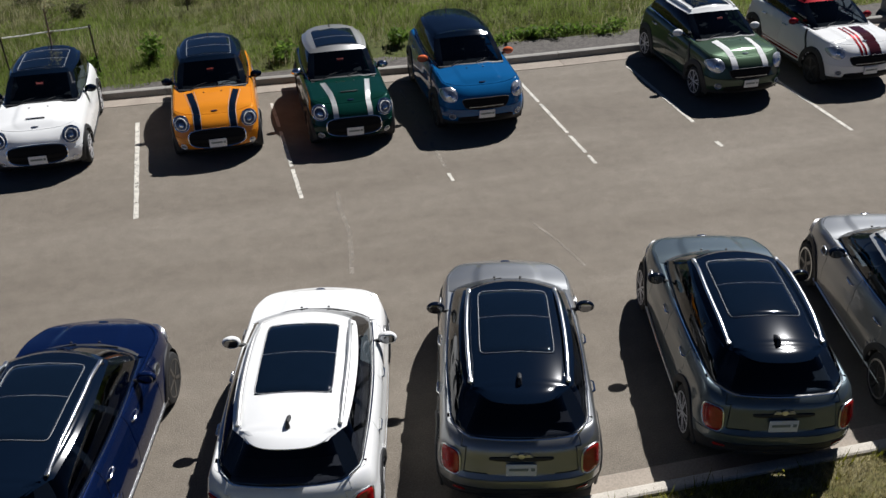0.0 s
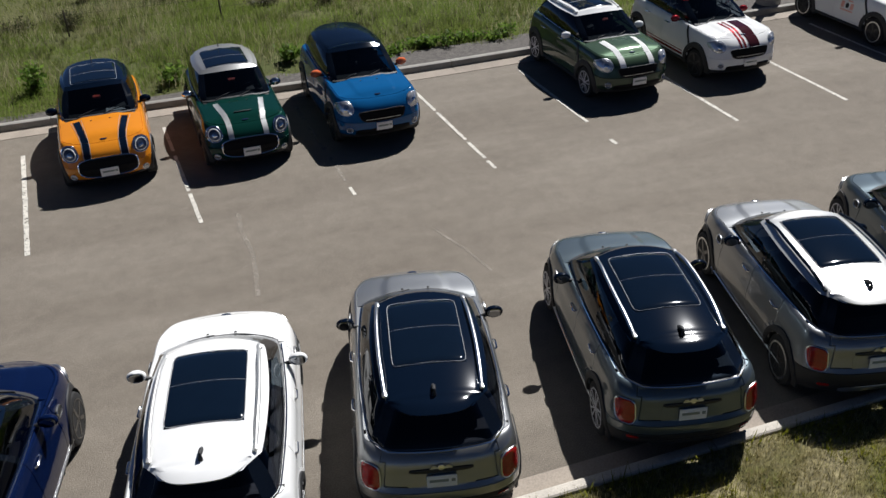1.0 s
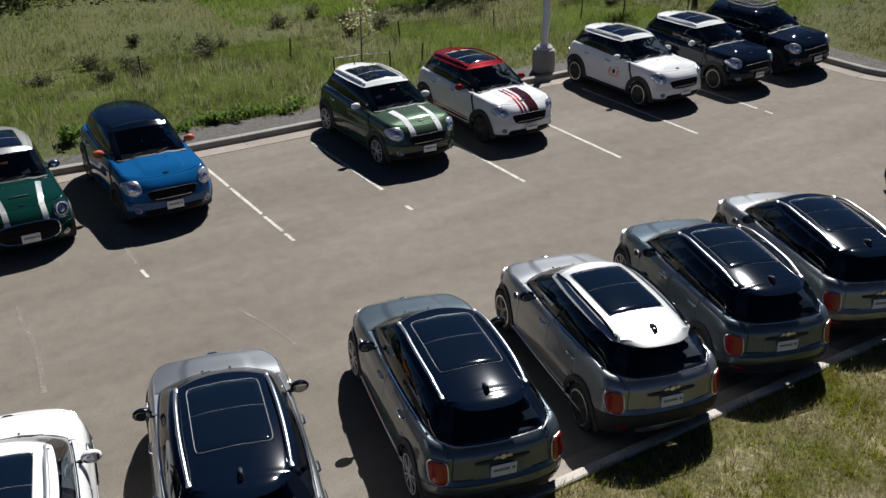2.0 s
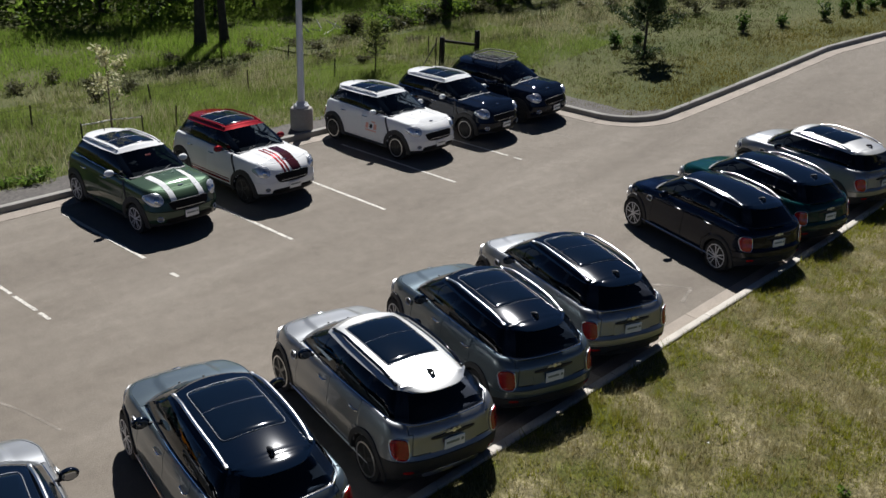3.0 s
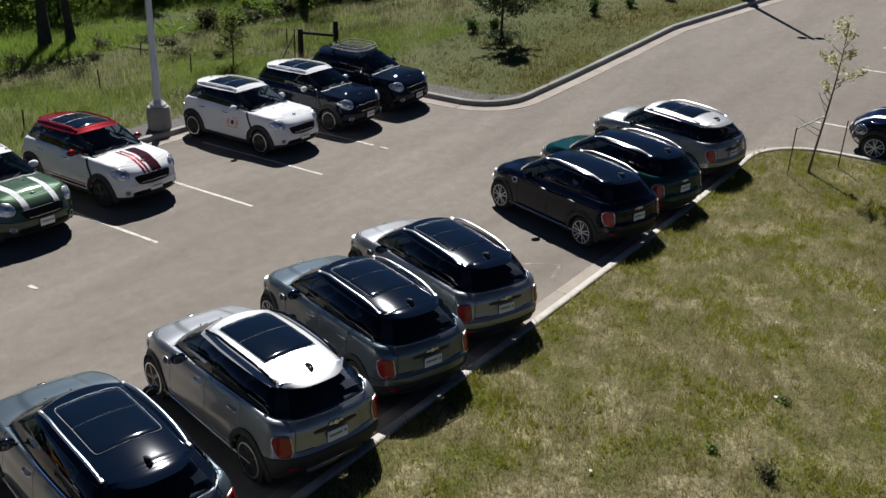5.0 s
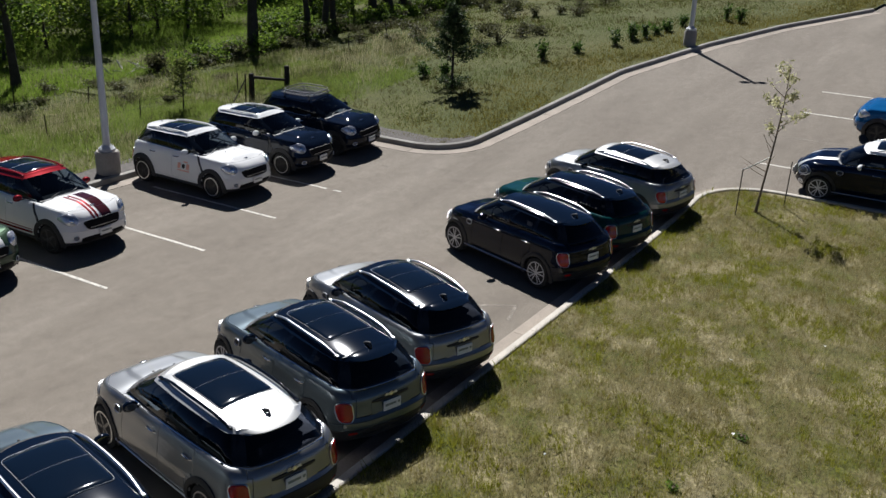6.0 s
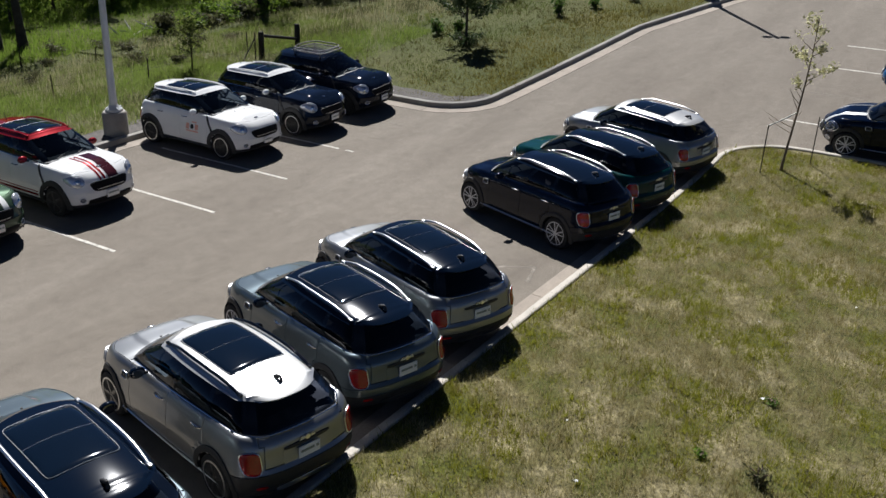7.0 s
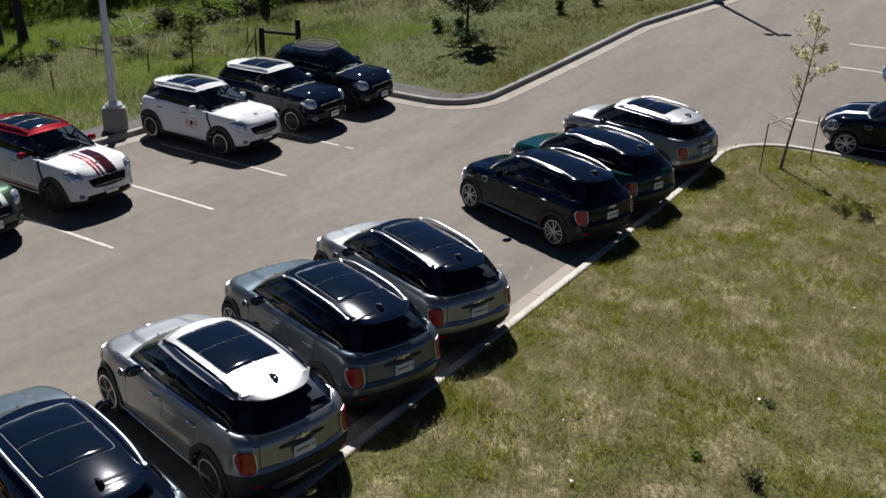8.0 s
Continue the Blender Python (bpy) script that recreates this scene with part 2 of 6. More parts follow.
SEAT_TAN = mat("seat_leather", (0.07, 0.065, 0.06), 0.6, vary=0.15)
GLASS = glass_mat("tinted_glass", (0.07, 0.088, 0.105), 1.6)
GLASS_DARK = glass_mat("privacy_glass", (0.02, 0.022, 0.028))
STICKER = mat("sticker_red", (0.55, 0.12, 0.1), 0.6, vary=0.05)
PAPER = mat("paper", (0.7, 0.7, 0.66), 0.7, vary=0.05)
DECAL_ORANGE = mat("door_graphic_orange", (0.8, 0.42, 0.32), 0.5, vary=0.15, scale=30)

P_WHITE = paint("paint_white", (0.86, 0.86, 0.84))
P_ORANGE = paint("paint_orange", (0.68, 0.235, 0.014), 0.0)
P_GREEN = paint("paint_dark_green", (0.004, 0.032, 0.024), 0.1)
P_OLIVE = paint("paint_bright_green", (0.042, 0.07, 0.042), 0.25, 0.4)
P_CORAL = paint("paint_coral", (0.7, 0.16, 0.06))
P_MAROON = paint("paint_maroon", (0.05, 0.012, 0.016))
P_BLUE = paint("paint_blue", (0.009, 0.092, 0.25), 0.0)
P_NAVY = paint("paint_navy", (0.0026, 0.008, 0.038), 0.1)
P_INK = paint("paint_blue_black", (0.005, 0.009, 0.02), 0.0)
# black gloss with some sky reflection put into the base colour as blue
P_BLACK = paint("paint_black", (0.003, 0.0072, 0.017), 0.0)
P_NIGHT = paint("paint_night_blue", (0.002, 0.005, 0.016), 0.0)
P_SILVER = paint("paint_warm_silver", (0.28, 0.287, 0.29), 0.8, 0.4)
P_GREY = paint("paint_grey_green", (0.11, 0.138, 0.153), 0.6, 0.37)
P_RED = paint("paint_red", (0.2, 0.007, 0.011), 0.2)
P_TEAL = paint("paint_teal", (0.004, 0.038, 0.04), 0.1)
P_ROOFGREY = paint("paint_roof_grey", (0.36, 0.36, 0.35), 0.6, 0.4)
P_ROOFSILVER = paint("paint_roof_silver", (0.6, 0.6, 0.58), 0.6, 0.35)


# ---------------------------------------------------------------- small mesh tools
def mesh_of(name, data, smooth=40):
    verts, faces = data
    me = bpy.data.meshes.new(name)
    me.from_pydata([tuple(v) for v in verts], [], [tuple(f) for f in faces])
    if smooth:
        me.shade_smooth()
        me.set_sharp_from_angle(angle=radians(smooth))
    return me


def part(name, data, material, parent=None, label="", smooth=40):
    me = data if isinstance(data, bpy.types.Mesh) else mesh_of(name, data, smooth)
    if not me.materials:
        me.materials.append(material)
    ob = new(name, me)
    if parent is not None:
        ob.parent = parent
    if label:
        ob["label"] = label
    return ob


def thing(name, m, label, category, group=""):
    ob = new(name)
    ob.empty_display_size = 0.2
    ob.matrix_world = m
    return tagged(ob, label, category, group)


def join(*datas):
    verts, faces = [], []
    for v, f in datas:
        k = len(verts)
        verts += list(v)
        faces += [tuple(i + k for i in q) for q in f]
    return verts, faces


def bm_data(bm):
    bm.verts.index_update()
    out = [v.co.copy() for v in bm.verts], [[v.index for v in f.verts] for f in bm.faces]
    bm.free()
    return out


def box(c, s, bevel=0.01, m=None, seg=2):
    bm = bmesh.new()
    bmesh.ops.create_cube(bm, size=1, matrix=Matrix.Translation(c) @ Matrix.Diagonal((*s, 1)))
    if bevel:
        bmesh.ops.bevel(bm, geom=bm.edges[:], offset=min(bevel, min(s) * 0.45), segments=seg, affect="EDGES", profile=0.5)
    if m is not None:
        bm.transform(m)
    return bm_data(bm)


def lathe(profile, n=24, m=None, axis="z"):
    """Turn (radius, height) pairs about an axis."""
    verts, faces = [], []
    for r, h in profile:
        for k in range(n):
            a = 2 * math.pi * k / n
            c, s = r * math.cos(a), r * math.sin(a)
            verts.append(Vector((c, s, h) if axis == "z" else (h, c, s)))
    rows = len(profile)
    for j in range(rows - 1):
        for k in range(n):
            faces.append((j * n + k, j * n + (k + 1) % n, (j + 1) * n + (k + 1) % n, (j + 1) * n + k))
    faces.append(tuple(reversed(range(n))))
    faces.append(tuple((rows - 1) * n + k for k in range(n)))
    if m is not None:
        verts = [m @ v for v in verts]
    return verts, faces


def tube(points, radii, n=8, squash=None):
    """A pipe along points; squash: (side, up) factors on the section."""
    pts = [Vector(p) for p in points]
    if not hasattr(radii, "__len__"):
        radii = [radii] * len(pts)
    verts, faces = [], []
    ref = Vector((0.123, 0.05, 1)).normalized()
    for k, p in enumerate(pts):
        d = (pts[min(k + 1, len(pts) - 1)] - pts[max(k - 1, 0)]).normalized()
        u = d.cross(ref if abs(d.dot(ref)) < 0.97 else Vector((1, 0, 0))).normalized()
        w = u.cross(d)
        for j in range(n):
            a = 2 * math.pi * j / n
            su, sw = squash or (1, 1)
            verts.append(p + (u * math.cos(a) * su + w * math.sin(a) * sw) * radii[k])
    for k in range(len(pts) - 1):
        for j in range(n):
            faces.append((k * n + j, k * n + (j + 1) % n, (k + 1) * n + (j + 1) % n, (k + 1) * n + j))
    faces.append(tuple(reversed(range(n))))
    faces.append(tuple((len(pts) - 1) * n + j for j in range(n)))
    return verts, faces


def sheet(rows, flip=False):
    """A grid of equal rows of points."""
    n = len(rows[0])
    verts = [p for r in rows for p in r]
    faces = []
    for j in range(len(rows) - 1):
        for k in range(n - 1):
            q = (j * n + k, j * n + k + 1, (j + 1) * n + k + 1, (j + 1) * n + k)
            faces.append(q[::-1] if flip else q)
    return verts, faces


def smoothstep(a, b, v):
    v = min(max((v - a) / (b - a), 0), 1)
    return v * v * (3 - 2 * v)


def table(pairs, v):
    """Smooth interpolation in a short table of (place, value)."""
    if v <= pairs[0][0]:
        return pairs[0][1]
    for (a, p), (b, q) in zip(pairs, pairs[1:]):
        if v <= b:
            return p + (q - p) * smoothstep(a, b, v)
    return pairs[-1][1]


# ---------------------------------------------------------------- the lie of the land
def hz(x, y):
    """Height of the paving: level in the car park, a ramp of one in ten beyond it."""
    d = (x - 25.0) / 1.5
    up = 0.15 * (math.log1p(math.exp(d)) if d < 30 else d)
    up = min(up, 4.0 + (up - 4.0) * 0.15)
    return up * (1 - 0.65 * smoothstep(6, 22, y)) - 0.9 * smoothstep(9, 17, y) * (1 - smoothstep(19, 30, y)) * 0.5


# ---------------------------------------------------------------- cars
# local axes of a car: +y ahead, x to its right, z up from the ground
COUNTRY = dict(L=4.30, W=1.82, H=1.555, wb=2.67, off=0.0, mirror_y=0.37, drop=0.062, glass=(0.13, -1.08, 0.41), wr=0.335, z0=0.24, nose=0.86, cowl=1.03, belt=1.10, cowl_y=0.98, lf=0.98, pf=2.25, lr=0.50, pr=2.8,
               fx=0.70, fy=0.92, fb=0.26, rx=0.70, ry=-1.88, rb=0.12, tfx=0.56, tfy=0.25, tfb=0.16, trx=0.53, try_=-1.60, trb=0.14, ef=0.30, er=0.16, doors=4, clad=True)
FIRST = dict(L=4.11, W=1.79, H=1.58, wb=2.595, off=-0.06, mirror_y=0.36, drop=0.045, glass=(0.02, -1.12, 0.44), wr=0.33, z0=0.23, nose=0.96, cowl=1.05, belt=1.11, cowl_y=1.00, lf=0.62, pf=2.8, lr=0.52, pr=2.5,
             fx=0.68, fy=0.84, fb=0.22, rx=0.66, ry=-1.80, rb=0.14, tfx=0.58, tfy=0.08, tfb=0.09, trx=0.54, try_=-1.52, trb=0.12, ef=0.24, er=0.18, doors=4, clad=True)
HATCH = dict(L=3.90, W=1.73, H=1.45, wb=2.495, off=0.04, mirror_y=0.04, drop=0.035, glass=(-0.16, -1.32, 0.44), wr=0.31, z0=0.18, nose=0.85, cowl=0.95, belt=0.99, cowl_y=0.72, lf=0.62, pf=2.7, lr=0.50, pr=2.5,
             fx=0.67, fy=0.52, fb=0.22, rx=0.66, ry=-1.76, rb=0.14, tfx=0.56, tfy=-0.14, tfb=0.10, trx=0.56, try_=-1.58, trb=0.12, ef=0.26, er=0.18, doors=2, clad=True)
LEVELS = [0, 0.05, 0.1, 0.16, 0.24, 0.32, 0.40, 0.48, 0.56, 0.64, 0.70, 0.76, 0.81, 0.855, 0.89, 0.92, 0.945, 0.965, 0.98, 0.992, 1.0]
wheel_cache = {}


class Shell:
    """The surface of a car's lower body, by outline and level."""

    def __init__(self, c):
        self.c = c
        self.yf, self.yr = c["L"] / 2, -c["L"] / 2
        self.top_pairs = [(self.yr, c["belt"] + 0.0), (-1.0, c["belt"] + 0.005), (0.4, c["belt"] - 0.03), (c["cowl_y"], c["cowl"]), ((c["cowl_y"] + 2.11) / 2, (c["cowl"] + c["nose"]) / 2 + 0.03), (self.yf - 0.15, c["nose"])]

    def ztop(self, y):
        return table(self.top_pairs, y)

    def zbot(self, y):
        c = self.c
        return c["z0"] + 0.05 * smoothstep(self.yf - 0.7, self.yf, y) + 0.10 * smoothstep(-self.yr - 0.7, -self.yr, -y)

    def tuck(self, s, e, s1=0.70):
        return 0 if s < s1 else e * (1 - math.sqrt(max(0, 1 - ((s - s1) / (1 - s1)) ** 2)))

    def half(self, s):
        return self.c["W"] / 2 * table([(0, 0.955), (0.22, 0.995), (0.45, 1.0), (0.72, 0.965), (1.0, 0.945)], s) - self.tuck(s, 0.075)

    def front(self, s):
        return self.yf + table([(0, -0.10), (0.2, -0.01), (0.4, 0.0), (0.7, -0.05), (1, -0.06)], s) - self.tuck(s, self.c["ef"], 0.62)

    def rear(self, s):
        return self.yr + table([(0, 0.10), (0.2, 0.01), (0.38, 0.0), (0.46, 0.05), (0.7, 0.08), (1, 0.12)], s) + self.tuck(s, self.c["er"], 0.8)

    def point(self, u, s):
        """u: ('f', a) round the nose, ('r', a) round the tail, a from 0 right to pi left, or ('s', side, k) along a flank."""
        c = self.c
        w, yf, yr = self.half(s), self.front(s), self.rear(s)
        sf, sr = self.yf - c["lf"], self.yr + c["lr"]
        if u[0] == "s":
            y = sf + (sr - sf) * u[2]
            x = u[1] * w
        else:
            p, edge, tip = (c["pf"], sf, yf) if u[0] == "f" else (c["pr"], sr, yr)
            ca, sa = math.cos(u[1]), math.sin(u[1])
            x = w * math.copysign(abs(ca) ** (2 / p), ca)
            y = edge + (tip - edge) * max(sa, 0) ** (2 / p)
        x *= 1 - 0.035 * (abs(y) / self.yf) ** 2
        zb = self.zbot(y)
        return Vector((x, y, zb + s * (self.ztop(y) - zb)))

    def level(self, y, z):
        zb = self.zbot(y)
        return min(max((z - zb) / (self.ztop(y) - zb), 0), 1)

    def flank(self, y, z):
        """Half width of the body at a place along the flank."""
        c = self.c
        s = self.level(y, z)
        w, sf, sr = self.half(s), self.yf - c["lf"], self.yr + c["lr"]
        if y > sf:
            v = min((y - sf) / (self.front(s) - sf), 1)
            w *= max(0, 1 - v ** c["pf"]) ** (1 / c["pf"])
        elif y < sr:
            v = min((sr - y) / (sr - self.rear(s)), 1)
            w *= max(0, 1 - v ** c["pr"]) ** (1 / c["pr"])
        return w * (1 - 0.035 * (abs(y) / self.yf) ** 2)

    def ahead(self, x, z, end="f"):
        """Where the nose or tail lies at a place across and up."""
        c = self.c
        y = self.yf - 0.1 if end == "f" else self.yr + 0.1
        for k in range(3):
            s = self.level(y, z)
            w = self.half(s) * 0.965
            v = max(0, 1 - min(abs(x) / w, 1) ** (c["pf"] if end == "f" else c["pr"]))
            if end == "f":
                sf = self.yf - c["lf"]
                y = sf + (self.front(s) - sf) * v ** (1 / c["pf"])
            else:
                sr = self.yr + c["lr"]
                y = sr + (self.rear(s) - sr) * v ** (1 / c["pr"])
        return y


def grooved(data, depth=0.012, width=0.007):
    """Sink the rim of a panel a little, so that its joints read."""
    bm = bmesh.new()
    vs = [bm.verts.new(v) for v in data[0]]
    for f in data[1]:
        try:
            bm.faces.new([vs[i] for i in f])
        except ValueError:
            pass
    for v in [v for v in bm.verts if not v.link_faces]:
        bm.verts.remove(v)
    bmesh.ops.recalc_face_normals(bm, faces=bm.faces[:])
    out = sum(((f.calc_center_median() - Vector((0, 0, 0.5))).dot(f.normal) for f in bm.faces))
    if out < 0:
        bmesh.ops.reverse_faces(bm, faces=bm.faces[:])
    bmesh.ops.inset_region(bm, faces=bm.faces[:], thickness=width, use_even_offset=True, use_boundary=True)
    bm.normal_update()
    rim = {v for e in bm.edges if e.is_boundary for v in e.verts}
    shift = {v: v.co - v.normal * depth for v in rim}
    for v, co in shift.items():
        v.co = co
    return bm_data(bm)


def weld(data, gap=0.0015):
    bm = bmesh.new()
    vs = [bm.verts.new(v) for v in data[0]]
    for f in data[1]:
        if len({tuple(round(k, 5) for k in vs[i].co) for i in f}) > 2:
            bm.faces.new([vs[i] for i in f])
    bmesh.ops.remove_doubles(bm, verts=bm.verts[:], dist=gap)
    bmesh.ops.recalc_face_normals(bm, faces=bm.faces[:])
    return bm_data(bm)


def patch(fn, pts, thick):
    """A slightly raised pad over a surface: rim points in two coordinates, mapped by fn(a, b, lift)."""
    n = len(pts)
    ca, cb = sum(p[0] for p in pts) / n, sum(p[1] for p in pts) / n
    verts, faces = [], []
    rings = [(1.0, -0.012), (1.0, thick * 0.6), (0.93, thick), (0.6, thick * 1.1), (0.25, thick * 1.15)]
    for s, h in rings:
        verts += [fn(ca + (a - ca) * s, cb + (b - cb) * s, h) for a, b in pts]
    for j in range(len(rings) - 1):
        for k in range(n):
            faces.append((j * n + k, j * n + (k + 1) % n, (j + 1) * n + (k + 1) % n, (j + 1) * n + k))
    faces.append(tuple((len(rings) - 1) * n + k for k in range(n)))
    return verts, faces


def rounded(cx, cy, w, h, p=4.0, n=28):
    out = []
    for k in range(n):
        a = 2 * math.pi * k / n
        c, s = math.cos(a), math.sin(a)
        out.append((cx + w / 2 * math.copysign(abs(c) ** (2 / p), c), cy + h / 2 * math.copysign(abs(s) ** (2 / p), s)))
    return out


def rim_of(fn, pts, radius, lift=0.004):
    ring = [fn(a, b, lift) for a, b in pts]
    return tube(ring + ring[:2], radius, 6)


def wheel_meshes(style, r):
    key = (style, r)
    if key in wheel_cache:
        return wheel_cache[key]
    w = 0.105
    tyre = lathe([(r * 0.70, -w), (r * 0.86, -w * 1.02), (r * 0.96, -w * 0.9), (r, -w * 0.62), (r, w * 0.62), (r * 0.96, w * 0.9), (r * 0.86, w * 1.02), (r * 0.70, w)], 36, axis="x")
    metal = {"silver": ALLOY, "black": ALLOY_BLACK, "ring": ALLOY_BLACK}[style]
    lip = lathe([(r * 0.74, w * 0.9), (r * 0.745, w * 1.04), (r * 0.70, w * 1.05), (r * 0.66, w * 0.92), (r * 0.655, w * 0.3), (r * 0.66, -w * 0.8)], 36, axis="x")
    lip = (lip[0], lip[1][:-2])
    spokes = []
    count = 10 if style == "silver" else 5
    for k in range(count):
        a = 2 * math.pi * k / count + (0.10 if style == "silver" and k % 2 else -0.10 if style == "silver" else 0)
        m = Matrix.Rotation(a, 4, "X")
        wide = 0.034 if style == "silver" else 0.06
        spokes.append(box((w * 0.90, 0, r * 0.40), (0.03, wide, r * 0.56), 0.008, m, 1))
    hub = lathe([(r * 0.2, w * 0.5), (r * 0.2, w * 0.9), (r * 0.14, w * 1.0), (0.012, w * 1.02)], 20, axis="x")
    disc = lathe([(r * 0.62, w * 0.08), (r * 0.62, w * 0.2), (0.02, w * 0.2)], 28, axis="x")
    made = {"tyre": (mesh_of("tyre", tyre), TYRE), "rim": (mesh_of("rim", join(lip, hub, *spokes)), metal), "brake_disc": (mesh_of("brake_disc", disc), BRAKE)}
    if style == "ring":
        made["rim_edge"] = (mesh_of("rim_edge", lathe([(r * 0.752, w * 0.98), (r * 0.752, w * 1.07), (r * 0.685, w * 1.08), (r * 0.685, w * 0.98)], 36, axis="x")), SATIN)
    for me, mt in made.values():
        me.materials.append(mt)
    wheel_cache[key] = made
    return made


def build_car(c, m, label, paint_body, paint_roof, group, rails=None, sunroof=True, wheels="silver", mirror=None, stripes=None, facing="rear",
              lower=None, trim=CHROME, extra=()):
    sh = Shell(c)
    car = thing("car", m, label, "car", group)
    yf, yr, W = sh.yf, sh.yr, c["W"]
    sf, sr = yf - c["lf"], yr + c["lr"]
    mirror = mirror or PLASTIC
    axles = (c["wb"] / 2 + c["off"], -c["wb"] / 2 + c["off"])
    ra = c["wr"] + 0.045
    # outline of the body, round from the right flank over the nose to the left flank and the tail
    nf, ns, nr = 34, 40, 30
    us = [("f", math.pi * k / nf) for k in range(nf)] + [("s", -1, k / ns) for k in range(ns)] + [("r", math.pi * (1 - k / nr)) for k in range(nr)] + [("s", 1, 1 - k / ns) for k in range(ns)]
    n = len(us)
    grid = [[sh.point(u, s) for u in us] for s in LEVELS]
    split = {}
    door_ends = ((0.74, -0.22, "front_door"), (-0.22, -1.12, "rear_door")) if c["doors"] == 4 else ((0.46, -0.74, "door"),)
    for j in range(len(LEVELS) - 1):
        s = (LEVELS[j] + LEVELS[j + 1]) / 2
        for k in range(n):
            a, b, d, e = grid[j][k], grid[j][(k + 1) % n], grid[j + 1][(k + 1) % n], grid[j + 1][k]
            q = (a + b + d + e) / 4
            if abs(q.x) > W * 0.30 and any((q.y - ay) ** 2 + (q.z - c["wr"]) ** 2 < ra * ra for ay in axles):
                continue
            side = "r" if q.x > 0 else "l"
            name = "body"
            if s < 0.13 and sr < q.y < sf:
                name = "sill_" + side
            elif us[k][0] == "s" and s > 0.13:
                for y1, y0, nm in door_ends:
                    arch = (q.y - axles[1]) ** 2 + (q.z - c["wr"]) ** 2 < (ra + 0.12) ** 2
                    if y0 < q.y < y1 and not arch:
                        name = nm + "_" + side
            elif us[k][0] == "f" and s < 0.50 and q.y > axles[0] + ra * 0.85:
                name = "front_bumper" if s > 0.1 else "front_skirt"
            elif us[k][0] == "r" and s < 0.44 and q.y < axles[1] - ra * 0.85:
                name = "rear_bumper" if s > (0.2 if lower is None else 0.0) else "rear_skirt"
            elif us[k][0] == "r" and s > 0.44 and abs(q.x) < 0.60:
                name = "tailgate"
            split.setdefault(name, []).append((j * n + k, j * n + (k + 1) % n, (j + 1) * n + (k + 1) % n, (j + 1) * n + k))
    flat = [p for row in grid for p in row]
    made = {}
    for name, faces in split.items():
        base = name[:-2] if name[-2:] in ("_l", "_r") else name
        dark = base in ("sill", "front_skirt", "rear_skirt") or (lower is not None and base == "rear_bumper")
        used = sorted({i for f in faces for i in f})
        remap = {i: k for k, i in enumerate(used)}
        data = [flat[i] for i in used], [tuple(remap[i] for i in f) for f in faces]
        made[name] = part(base, grooved(data), PLASTIC if dark else paint_body, car)
    # bonnet: crowned, with a raised middle between two creases
    def bonnet_z(x, y):
        w = max(sh.flank(y, 9.0), 0.02)
        xn = min(abs(x) / w, 1)
        fade = smoothstep(sh.front(1) + 0.02, sh.front(1) - 0.35, y)
        return sh.ztop(y) + fade * (0.05 * (1 - xn ** 2.4) + 0.018 * (1 - smoothstep(0.47, 0.58, xn)))

    rows = []
    for k in range(25):
        v = k / 24
        y = c["cowl_y"] - 0.12 + (sf - c["cowl_y"] + 0.12) * min(v / 0.4, 1) if v < 0.4 else None
        if y is None:
            a = (v - 0.4) / 0.6 * math.pi / 2
            y = sf + (sh.front(1) - sf) * math.sin(a) ** (2 / c["pf"])
        x = sh.flank(y, 9.0)
        row = []
        for q in range(-20, 21):
            row.append(Vector((x * q / 20, y, bonnet_z(x * q / 20, y))))
        rows.append(row)

    hood = part("bonnet", grooved(sheet(rows)), paint_body, car)
    for sx in (-0.17, 0.17):
        part("washer_nozzle", box((sx, c["cowl_y"] + 0.12, bonnet_z(sx, c["cowl_y"] + 0.12) + 0.006), (0.03, 0.02, 0.016), 0.006), PLASTIC, hood)
    # ledge between flank and glass, cabin tub
    ledge = []
    for k, u in enumerate(us):
        p = sh.point(u, 1.0)
        q = Vector((p.x * 0.78, p.y * 0.86 if u[0] != "s" else p.y, p.z - 0.012))
        ledge.append((p, q))
    part("ledge", ([v for pq in ledge for v in pq], [(2 * k, 2 * ((k + 1) % n), 2 * ((k + 1) % n) + 1, 2 * k + 1) for k in range(n) if ledge[k][0].y < c["cowl_y"] - 0.05]), paint_body, car)
    part("cowl_panel", box((0, c["cowl_y"] - 0.10, c["cowl"] - 0.005), (1.3, 0.30, 0.03), 0.01), PLASTIC, car)
    part("cabin_floor", box((0, c["fy"] - 1.37, 0.62), (W - 0.22, 2.6, 0.1), 0.03), SEAT, car)
    part("underbody", box((0, 0, c["z0"] + 0.06), (W - 0.25, c["L"] - 0.9, 0.12), 0.04), PLASTIC, car)

    # glass house
    def ring(h):
        g = h * h * (3 - 2 * h) * 0.35 + h * 0.65
        lerp = lambda a, b: c[a] + (c[b] - c[a]) * g
        fx, fy, fb, rx, ry, rb = lerp("fx", "tfx"), lerp("fy", "tfy"), lerp("fb", "tfb"), lerp("rx", "trx"), lerp("ry", "try_"), lerp("rb", "trb")
        bulge = 0.035 * math.sin(math.pi * h)
        tight = 0.05 * smoothstep(0.86, 1.0, h)
        pts = []
        for k in range(16):
            v = k / 16
            x = fx * (1 - 2 * v)
            pts.append((x, fy + fb * (1 - (1 - 2 * v) ** 2) ** 0.8 + bulge * 0.4 - tight))
        for k in range(26):
            v = k / 26
            sb = 0.075 * (1 - (2 * v - 1) ** 2) + bulge - tight
            pts.append((-(fx + (rx - fx) * v) - sb, fy + (ry - fy) * v))
        for k in range(16):
            v = k / 16
            x = -rx * (1 - 2 * v)
